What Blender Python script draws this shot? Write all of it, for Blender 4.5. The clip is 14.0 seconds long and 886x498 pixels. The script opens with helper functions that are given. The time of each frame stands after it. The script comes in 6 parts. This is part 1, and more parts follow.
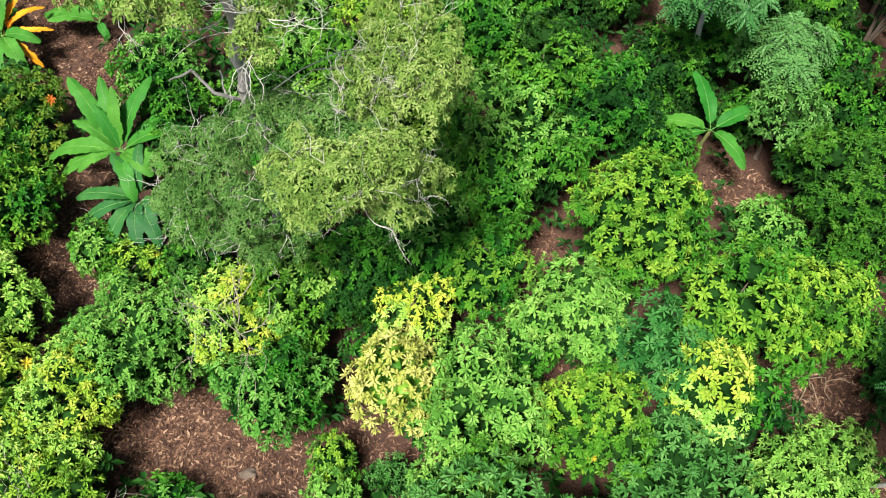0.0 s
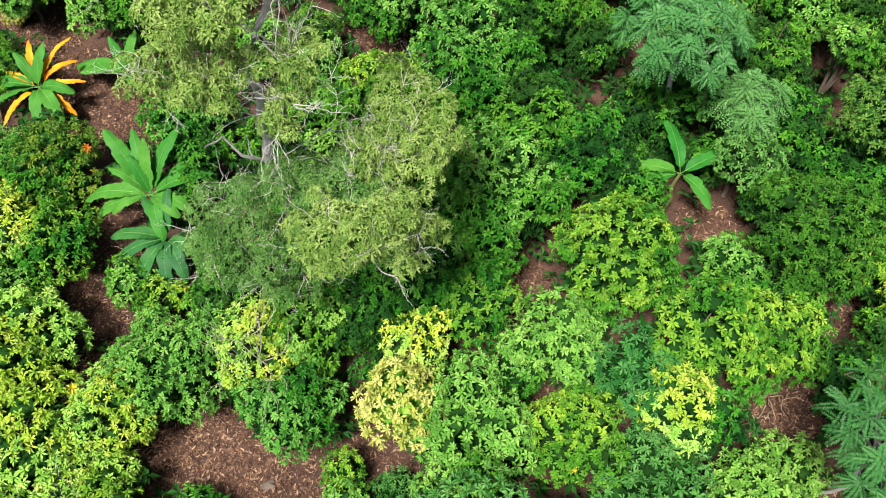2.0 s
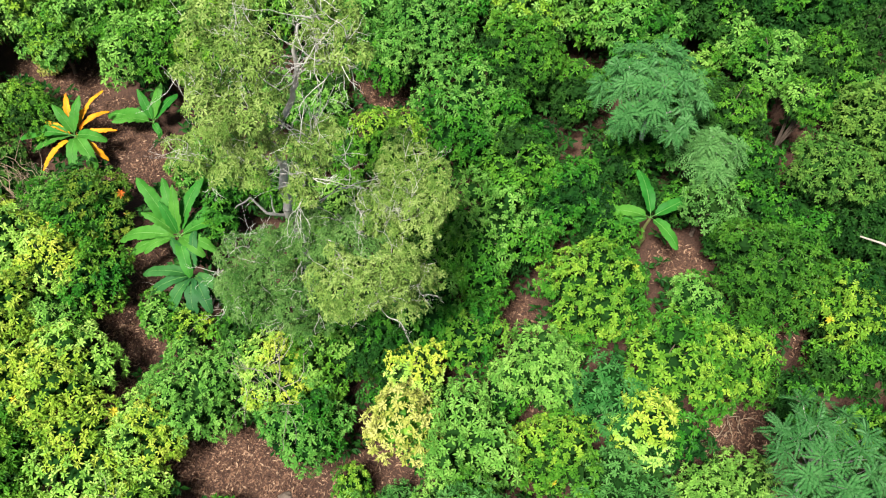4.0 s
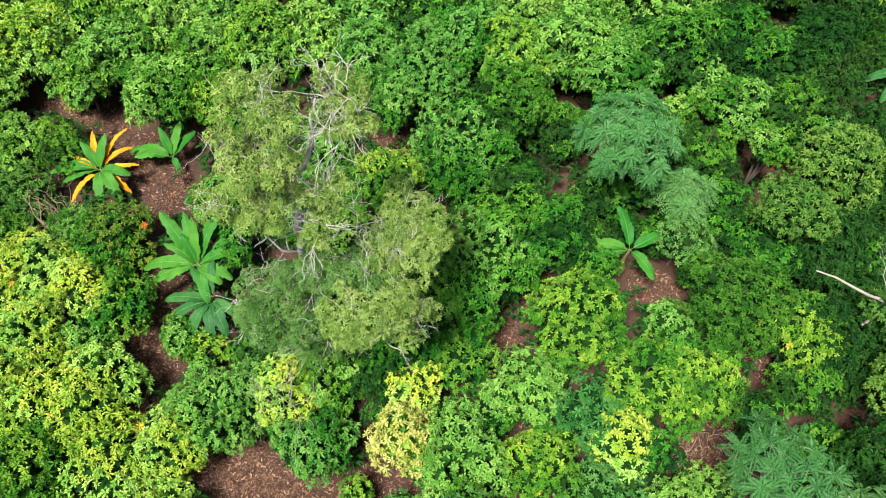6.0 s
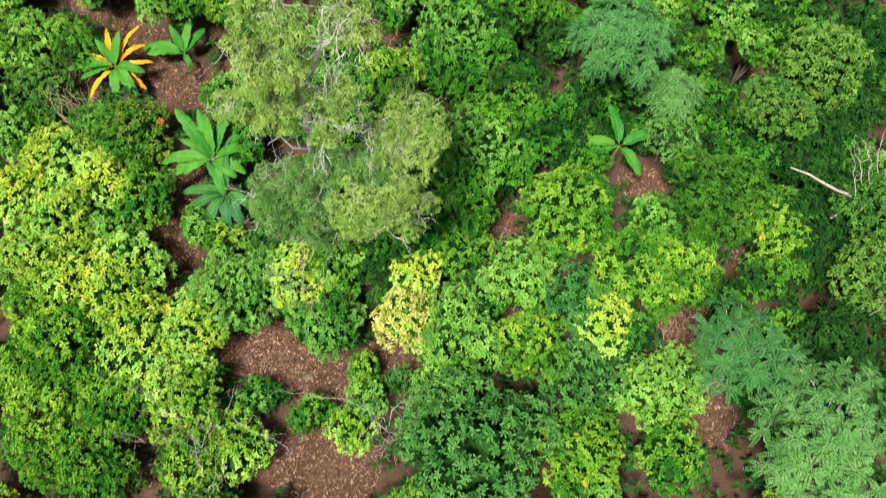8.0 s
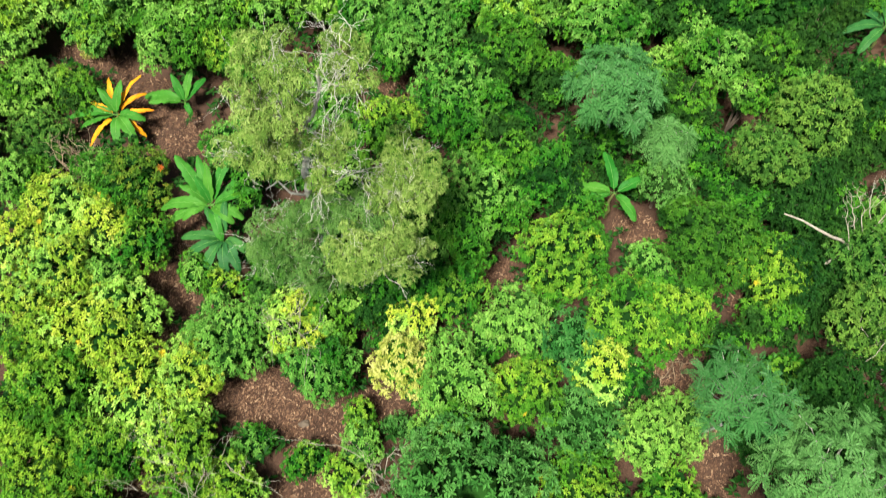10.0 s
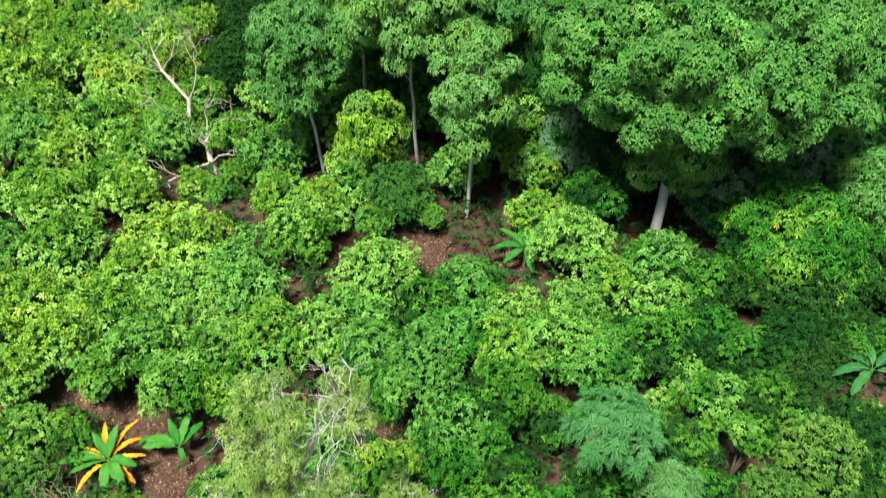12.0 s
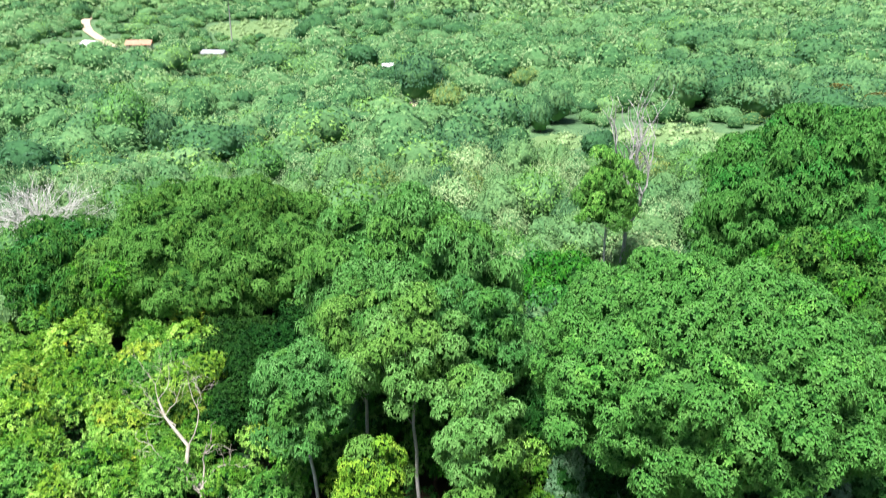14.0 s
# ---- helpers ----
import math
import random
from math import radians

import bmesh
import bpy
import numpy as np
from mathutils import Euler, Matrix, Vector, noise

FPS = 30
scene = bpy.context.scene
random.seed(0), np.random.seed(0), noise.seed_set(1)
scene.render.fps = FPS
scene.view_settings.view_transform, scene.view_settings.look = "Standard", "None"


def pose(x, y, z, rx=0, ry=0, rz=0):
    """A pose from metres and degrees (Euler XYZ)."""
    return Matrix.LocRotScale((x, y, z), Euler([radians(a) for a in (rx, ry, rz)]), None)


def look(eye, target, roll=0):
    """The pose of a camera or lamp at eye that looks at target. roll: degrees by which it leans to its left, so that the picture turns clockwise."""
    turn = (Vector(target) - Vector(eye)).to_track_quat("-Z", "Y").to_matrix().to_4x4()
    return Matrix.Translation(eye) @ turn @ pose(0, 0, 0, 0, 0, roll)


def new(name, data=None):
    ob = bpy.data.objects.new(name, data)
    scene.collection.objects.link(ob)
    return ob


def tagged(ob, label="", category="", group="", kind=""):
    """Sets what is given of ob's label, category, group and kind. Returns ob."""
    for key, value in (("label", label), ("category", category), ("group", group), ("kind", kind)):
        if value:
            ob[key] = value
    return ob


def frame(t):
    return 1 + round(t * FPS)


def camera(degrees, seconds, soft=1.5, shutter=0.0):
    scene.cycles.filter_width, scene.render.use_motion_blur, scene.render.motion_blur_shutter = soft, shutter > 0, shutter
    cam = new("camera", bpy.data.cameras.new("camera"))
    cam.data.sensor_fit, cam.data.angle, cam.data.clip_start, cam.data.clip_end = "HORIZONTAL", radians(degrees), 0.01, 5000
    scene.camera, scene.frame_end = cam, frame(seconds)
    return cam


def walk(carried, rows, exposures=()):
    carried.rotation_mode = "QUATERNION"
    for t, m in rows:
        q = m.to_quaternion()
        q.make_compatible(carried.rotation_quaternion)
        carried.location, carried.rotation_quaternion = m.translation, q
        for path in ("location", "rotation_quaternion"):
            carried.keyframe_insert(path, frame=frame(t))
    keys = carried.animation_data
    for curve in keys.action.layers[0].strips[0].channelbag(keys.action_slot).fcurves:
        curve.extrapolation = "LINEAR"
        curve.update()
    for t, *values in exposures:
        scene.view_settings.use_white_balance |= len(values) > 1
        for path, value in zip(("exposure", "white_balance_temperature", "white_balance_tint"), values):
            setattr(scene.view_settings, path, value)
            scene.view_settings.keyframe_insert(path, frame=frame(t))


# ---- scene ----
cam = camera(56.0, 14.0, soft=1.15, shutter=0.3)
PATH = [
    (0, -0.589, 0.686, 21.877, -61.91, -2.30, 0.75),
    (0.5, -0.545, 0.552, 22.440, -61.78, -2.23, 0.53),
    (1, -0.530, 0.342, 23.159, -61.55, -2.20, 0.49),
    (1.5, -0.539, 0.205, 23.886, -61.42, -2.31, 0.46),
    (2, -0.570, 0.087, 24.638, -61.33, -2.35, 0.44),
    (2.5, -0.614, -0.071, 25.416, -61.16, -2.45, 0.51),
    (3, -0.555, -0.220, 26.235, -61.03, -2.38, 0.39),
    (5.3, -0.598, -0.886, 29.998, -60.78, -3.11, 1.15),
    (5.5, -0.600, -0.935, 30.216, -60.70, -3.04, 1.14),
    (6, -0.548, -1.141, 30.901, -60.46, -2.89, 1.09),
    (6.5, -0.507, -1.376, 31.586, -60.13, -2.79, 1.04),
    (7, -0.482, -1.621, 32.288, -59.84, -2.58, 0.89),
    (7.5, -0.435, -1.870, 32.951, -62.24, -2.47, 0.92),
    (7.7, -0.406, -1.930, 33.060, -64.51, -2.45, 0.90),
    (8, -0.404, -1.970, 33.068, -68.15, -2.49, 0.95),
    (8.25, -0.402, -2.003, 33.075, -71.24, -2.53, 0.99),
    (8.5, -0.399, -2.036, 33.081, -73.63, -2.56, 1.03),
    (8.75, -0.397, -2.070, 33.088, -74.61, -2.60, 1.07),
    (9, -0.395, -2.103, 33.095, -74.20, -2.63, 1.11),
    (9.25, -0.393, -2.136, 33.102, -72.39, -2.67, 1.14),
    (9.5, -0.391, -2.169, 33.108, -69.92, -2.70, 1.18),
    (9.8, -0.389, -2.209, 33.117, -66.92, -2.74, 1.23),
    (10, -0.371, -2.223, 33.090, -64.63, -2.74, 1.23),
    (10.5, -0.379, -2.275, 32.986, -58.73, -2.72, 1.11),
    (11, -0.387, -2.277, 32.958, -52.80, -2.69, 1.06),
    (11.5, -0.395, -2.248, 32.938, -46.93, -2.53, 0.84),
    (12, -0.380, -2.259, 32.954, -41.20, -2.34, 0.66),
    (12.5, -0.349, -2.120, 32.970, -35.56, -2.18, 0.39),
    (13, -0.341, -2.033, 32.996, -29.77, -2.04, 0.28),
    (13.5, -0.390, -1.975, 33.015, -23.97, -2.04, 0.22),
    (14, -0.387, -1.942, 32.996, -18.10, -1.99, -0.00),
]


def aim(x, y, z, pitch, yaw, roll):
    """A camera pose from its place, and pitch, yaw and roll in degrees."""
    p, a = radians(pitch), radians(yaw)
    way = Vector((-math.sin(a) * math.cos(p), math.cos(a) * math.cos(p), math.sin(p)))
    eye = Vector((x, y, z))
    return look(eye, eye + 10 * way, roll)


EXPOSURE = [(0.0, 0.75, 6600, 12), (6.5, 0.74, 6600, 12), (7.5, 0.74, 6950, 7), (10.0, 0.77, 6950, 4), (11.5, 0.79, 6650, 2), (12.5, 1.0, 6400, 10), (14.0, 1.06, 6150, 12)]
walk(cam, [(row[0], aim(*row[1:])) for row in PATH], EXPOSURE)

# ---- light ----
SUN_HEIGHT, SUN_TURN = 66.0, 215.0
world = bpy.data.worlds.new("sky")
scene.world = world
world.use_nodes = True
tree = world.node_tree
sky = tree.nodes.new("ShaderNodeTexSky")
sky.sky_type = "NISHITA"
sky.sun_disc = False
sky.sun_elevation, sky.sun_rotation = radians(SUN_HEIGHT), radians(SUN_TURN)
sky.air_density, sky.dust_density = 1.0, 2.5
tree.links.new(sky.outputs[0], tree.nodes["Background"].inputs[0])
tree.nodes["Background"].inputs[1].default_value = 0.049
lamp = bpy.data.lights.new("sun", "SUN")
lamp.energy, lamp.angle, lamp.color = 5.0, radians(12), (1.0, 0.97, 0.90)
sun = new("sun", lamp)
a, e = radians(SUN_TURN), radians(SUN_HEIGHT)
sun.matrix_world = look((0, 0, 60), Vector((0, 0, 60)) - Vector((math.sin(a) * math.cos(e), math.cos(a) * math.cos(e), math.sin(e))))


# ---- materials ----
def nodes_of(name):
    m = bpy.data.materials.new(name)
    m.use_nodes = True
    return m, m.node_tree.nodes, m.node_tree.links


def ramp(nodes, stops):
    r = nodes.new("ShaderNodeValToRGB")
    el = r.color_ramp.elements
    while len(el) < len(stops):
        el.new(0.5)
    for k, (p, c) in zip(el, stops):
        k.position, k.color = p, (*c, 1)
    return r


def leaf_material(name, dark, mid, light, gloss=0.45, thin=0.09, patch=0.9, odd=None, grain=0.0, vary=0.75):
    """Foliage: every leaf has its own tint, every tree its own shade, and patches of a crown differ."""
    m, nodes, links = nodes_of(name)
    geo, info, coord = nodes.new("ShaderNodeNewGeometry"), nodes.new("ShaderNodeObjectInfo"), nodes.new("ShaderNodeTexCoord")
    stops = [(0.0, dark), (0.45, mid), (0.93, light)]
    if odd:
        stops += [(0.965, odd)]
    tint = ramp(nodes, stops)
    wave = nodes.new("ShaderNodeTexNoise")
    wave.inputs["Scale"].default_value, wave.inputs["Detail"].default_value = patch, 2.0
    links.new(coord.outputs["Object"], wave.inputs["Vector"])
    mixed = nodes.new("ShaderNodeMath")
    mixed.operation = "MULTIPLY_ADD"
    links.new(wave.outputs["Fac"], mixed.inputs[0])
    mixed.inputs[1].default_value = 0.9
    shift = nodes.new("ShaderNodeMath")
    shift.operation = "MULTIPLY_ADD"
    links.new(geo.outputs["Random Per Island"], shift.inputs[0])
    shift.inputs[1].default_value, shift.inputs[2].default_value = vary, -0.495 * vary
    links.new(shift.outputs[0], mixed.inputs[2])
    if grain:
        speck = nodes.new("ShaderNodeTexNoise")
        speck.inputs["Scale"].default_value, speck.inputs["Detail"].default_value = grain, 4.0
        links.new(coord.outputs["Object"], speck.inputs["Vector"])
        both = nodes.new("ShaderNodeMath")
        both.operation = "MULTIPLY_ADD"
        both.inputs[1].default_value = 0.9
        links.new(speck.outputs["Fac"], both.inputs[0])
        lower = nodes.new("ShaderNodeMath")
        lower.inputs[1].default_value = -0.45
        links.new(mixed.outputs[0], lower.inputs[0])
        links.new(lower.outputs[0], both.inputs[2])
        links.new(both.outputs[0], tint.inputs[0])
        relief = nodes.new("ShaderNodeBump")
        relief.inputs["Strength"].default_value, relief.inputs["Distance"].default_value = 0.9, 0.6
        links.new(speck.outputs["Fac"], relief.inputs["Height"])
        links.new(relief.outputs[0], nodes["Principled BSDF"].inputs["Normal"])
    else:
        links.new(mixed.outputs[0], tint.inputs[0])
    hue = nodes.new("ShaderNodeHueSaturation")
    turn = nodes.new("ShaderNodeMapRange")
    turn.inputs["To Min"].default_value, turn.inputs["To Max"].default_value = 0.485, 0.515
    links.new(info.outputs["Random"], turn.inputs["Value"])
    links.new(turn.outputs[0], hue.inputs["Hue"])
    lum = nodes.new("ShaderNodeMapRange")
    lum.inputs["To Min"].default_value, lum.inputs["To Max"].default_value = 1.18, 0.84
    links.new(info.outputs["Random"], lum.inputs["Value"])
    links.new(lum.outputs[0], hue.inputs["Value"])
    links.new(tint.outputs[0], hue.inputs["Color"])
    bsdf = nodes["Principled BSDF"]
    links.new(hue.outputs[0], bsdf.inputs["Base Color"])
    bsdf.inputs["Roughness"].default_value = gloss
    bsdf.inputs["Specular IOR Level"].default_value = 0.12 if gloss < 0.8 else 0.05
    glow = nodes.new("ShaderNodeBsdfTranslucent")
    links.new(hue.outputs[0], glow.inputs["Color"])
    mix = nodes.new("ShaderNodeMixShader")
    mix.inputs[0].default_value = thin
    links.new(bsdf.outputs[0], mix.inputs[1])
    links.new(glow.outputs[0], mix.inputs[2])
    links.new(mix.outputs[0], nodes["Material Output"].inputs["Surface"])
    return m


def rough_material(name, dark, light, scale, rough=0.85, bump=0.3, fine=9.0, odd=None):
    """Bark, soil, straw and the like: two scales of noise in colour and relief."""
    m, nodes, links = nodes_of(name)
    coord = nodes.new("ShaderNodeTexCoord")
    big, small = nodes.new("ShaderNodeTexNoise"), nodes.new("ShaderNodeTexNoise")
    big.inputs["Scale"].default_value, small.inputs["Scale"].default_value = scale, scale * fine
    big.inputs["Detail"].default_value = small.inputs["Detail"].default_value = 5.0
    for n in (big, small):
        links.new(coord.outputs["Object"], n.inputs["Vector"])
    mean = nodes.new("ShaderNodeMath")
    mean.operation = "MULTIPLY_ADD"
    mean.inputs[1].default_value = 0.5
    half = nodes.new("ShaderNodeMath")
    half.operation = "MULTIPLY"
    half.inputs[1].default_value = 0.5
    links.new(big.outputs["Fac"], half.inputs[0])
    links.new(small.outputs["Fac"], mean.inputs[0])
    links.new(half.outputs[0], mean.inputs[2])
    mid = [(p + q) / 2 for p, q in zip(dark, light)]
    col = ramp(nodes, [(0.32, dark), (0.5, mid), (0.68, light)])
    links.new(mean.outputs[0], col.inputs[0])
    bsdf = nodes["Principled BSDF"]
    links.new(col.outputs[0], bsdf.inputs["Base Color"])
    bsdf.inputs["Roughness"].default_value = rough
    b = nodes.new("ShaderNodeBump")
    b.inputs["Strength"].default_value, b.inputs["Distance"].default_value = bump, 0.05
    links.new(small.outputs["Fac"], b.inputs["Height"])
    links.new(b.outputs[0], bsdf.inputs["Normal"])
    return m


def litter_material(name, stops):
    """Dry fallen leaves and bark chips, each with its own brown."""
    m, nodes, links = nodes_of(name)
    geo = nodes.new("ShaderNodeNewGeometry")
    col = ramp(nodes, stops)
    links.new(geo.outputs["Random Per Island"], col.inputs[0])
    links.new(col.outputs[0], nodes["Principled BSDF"].inputs["Base Color"])
    nodes["Principled BSDF"].inputs["Roughness"].default_value = 0.8
    return m


def ground_material():
    """Reddish mulch under the orchard, grass and scrub beyond it."""
    m, nodes, links = nodes_of("orchard_soil")
    coord = nodes.new("ShaderNodeTexCoord")

    def noise_of(scale, detail=6.0):
        n = nodes.new("ShaderNodeTexNoise")
        n.inputs["Scale"].default_value, n.inputs["Detail"].default_value = scale, detail
        links.new(coord.outputs["Object"], n.inputs["Vector"])
        return n
    patch, grain, far = noise_of(0.7), noise_of(14.0), noise_of(0.06)
    soil = ramp(nodes, [(0.3, (0.028, 0.013, 0.008)), (0.5, (0.062, 0.030, 0.018)), (0.72, (0.125, 0.066, 0.040))])
    add = nodes.new("ShaderNodeMath")
    add.operation = "MULTIPLY_ADD"
    add.inputs[1].default_value = 0.55
    links.new(grain.outputs["Fac"], add.inputs[0])
    part_ = nodes.new("ShaderNodeMath")
    part_.operation = "MULTIPLY"
    part_.inputs[1].default_value = 0.45
    links.new(patch.outputs["Fac"], part_.inputs[0])
    links.new(part_.outputs[0], add.inputs[2])
    links.new(add.outputs[0], soil.inputs[0])
    grass = ramp(nodes, [(0.38, (0.04, 0.095, 0.035)), (0.5, (0.075, 0.16, 0.06)), (0.64, (0.13, 0.22, 0.09))])
    blend = nodes.new("ShaderNodeMath")
    blend.operation = "MULTIPLY_ADD"
    blend.inputs[1].default_value = 0.5
    halved = nodes.new("ShaderNodeMath")
    halved.operation = "MULTIPLY"
    halved.inputs[1].default_value = 0.5
    links.new(far.outputs["Fac"], halved.inputs[0])
    links.new(patch.outputs["Fac"], blend.inputs[0])
    links.new(halved.outputs[0], blend.inputs[2])
    links.new(blend.outputs[0], grass.inputs[0])
    split = nodes.new("ShaderNodeSeparateXYZ")
    links.new(coord.outputs["Object"], split.inputs[0])
    edge = nodes.new("ShaderNodeMapRange")
    edge.inputs["From Min"].default_value, edge.inputs["From Max"].default_value = 95.0, 125.0
    links.new(split.outputs["Y"], edge.inputs["Value"])
    mix = nodes.new("ShaderNodeMix")
    mix.data_type = "RGBA"
    links.new(edge.outputs[0], mix.inputs[0])
    links.new(grass.outputs[0], mix.inputs[7])
    # Dark green undergrowth of the wood floor, with the trees' shade in its colour.
    undergrowth_shade = ramp(nodes, [(0.35, (0.014, 0.034, 0.010)), (0.7, (0.035, 0.075, 0.02))])
    links.new(patch.outputs["Fac"], undergrowth_shade.inputs[0])
    inner = nodes.new("ShaderNodeMapRange")
    inner.inputs["From Min"].default_value, inner.inputs["From Max"].default_value = 45.0, 52.0
    links.new(split.outputs["Y"], inner.inputs["Value"])
    under = nodes.new("ShaderNodeMix")
    under.data_type = "RGBA"
    links.new(inner.outputs[0], under.inputs[0])
    links.new(soil.outputs[0], under.inputs[6])
    links.new(undergrowth_shade.outputs[0], under.inputs[7])
    links.new(under.outputs[2], mix.inputs[6])
    bsdf = nodes["Principled BSDF"]
    links.new(mix.outputs[2], bsdf.inputs["Base Color"])
    bsdf.inputs["Roughness"].default_value = 0.9
    b = nodes.new("ShaderNodeBump")
    b.inputs["Strength"].default_value, b.inputs["Distance"].default_value = 0.6, 0.06
    links.new(grain.outputs["Fac"], b.inputs["Height"])
    links.new(b.outputs[0], bsdf.inputs["Normal"])
    return m


def blade_material(name, dark, mid, light, gloss=0.5, thin=0.14):
    """Banana blades: fine veins run across the leaf from its midrib, with paler streaks and dull patches."""
    m = leaf_material(name, dark, mid, light, gloss, thin, 2.2)
    nodes, links = m.node_tree.nodes, m.node_tree.links
    coord = nodes.new("ShaderNodeTexCoord")
    veins = nodes.new("ShaderNodeTexWave")
    veins.bands_direction = "X"
    veins.inputs["Scale"].default_value, veins.inputs["Distortion"].default_value = 13.0, 3.5
    veins.inputs["Detail"].default_value, veins.inputs["Detail Scale"].default_value = 2.0, 1.2
    links.new(coord.outputs["Object"], veins.inputs["Vector"])
    relief = nodes.new("ShaderNodeBump")
    relief.inputs["Strength"].default_value, relief.inputs["Distance"].default_value = 0.25, 0.008
    links.new(veins.outputs["Fac"], relief.inputs["Height"])
    bsdf = nodes["Principled BSDF"]
    links.new(relief.outputs[0], bsdf.inputs["Normal"])
    undershade = bsdf.inputs["Base Color"].links[0].from_socket
    streak = nodes.new("ShaderNodeMapRange")
    streak.inputs["To Min"].default_value, streak.inputs["To Max"].default_value = 0.90, 1.10
    links.new(veins.outputs["Fac"], streak.inputs["Value"])
    tone = nodes.new("ShaderNodeHueSaturation")
    links.new(undershade, tone.inputs["Color"])
    links.new(streak.outputs[0], tone.inputs["Value"])
    links.new(tone.outputs[0], bsdf.inputs["Base Color"])
    return m


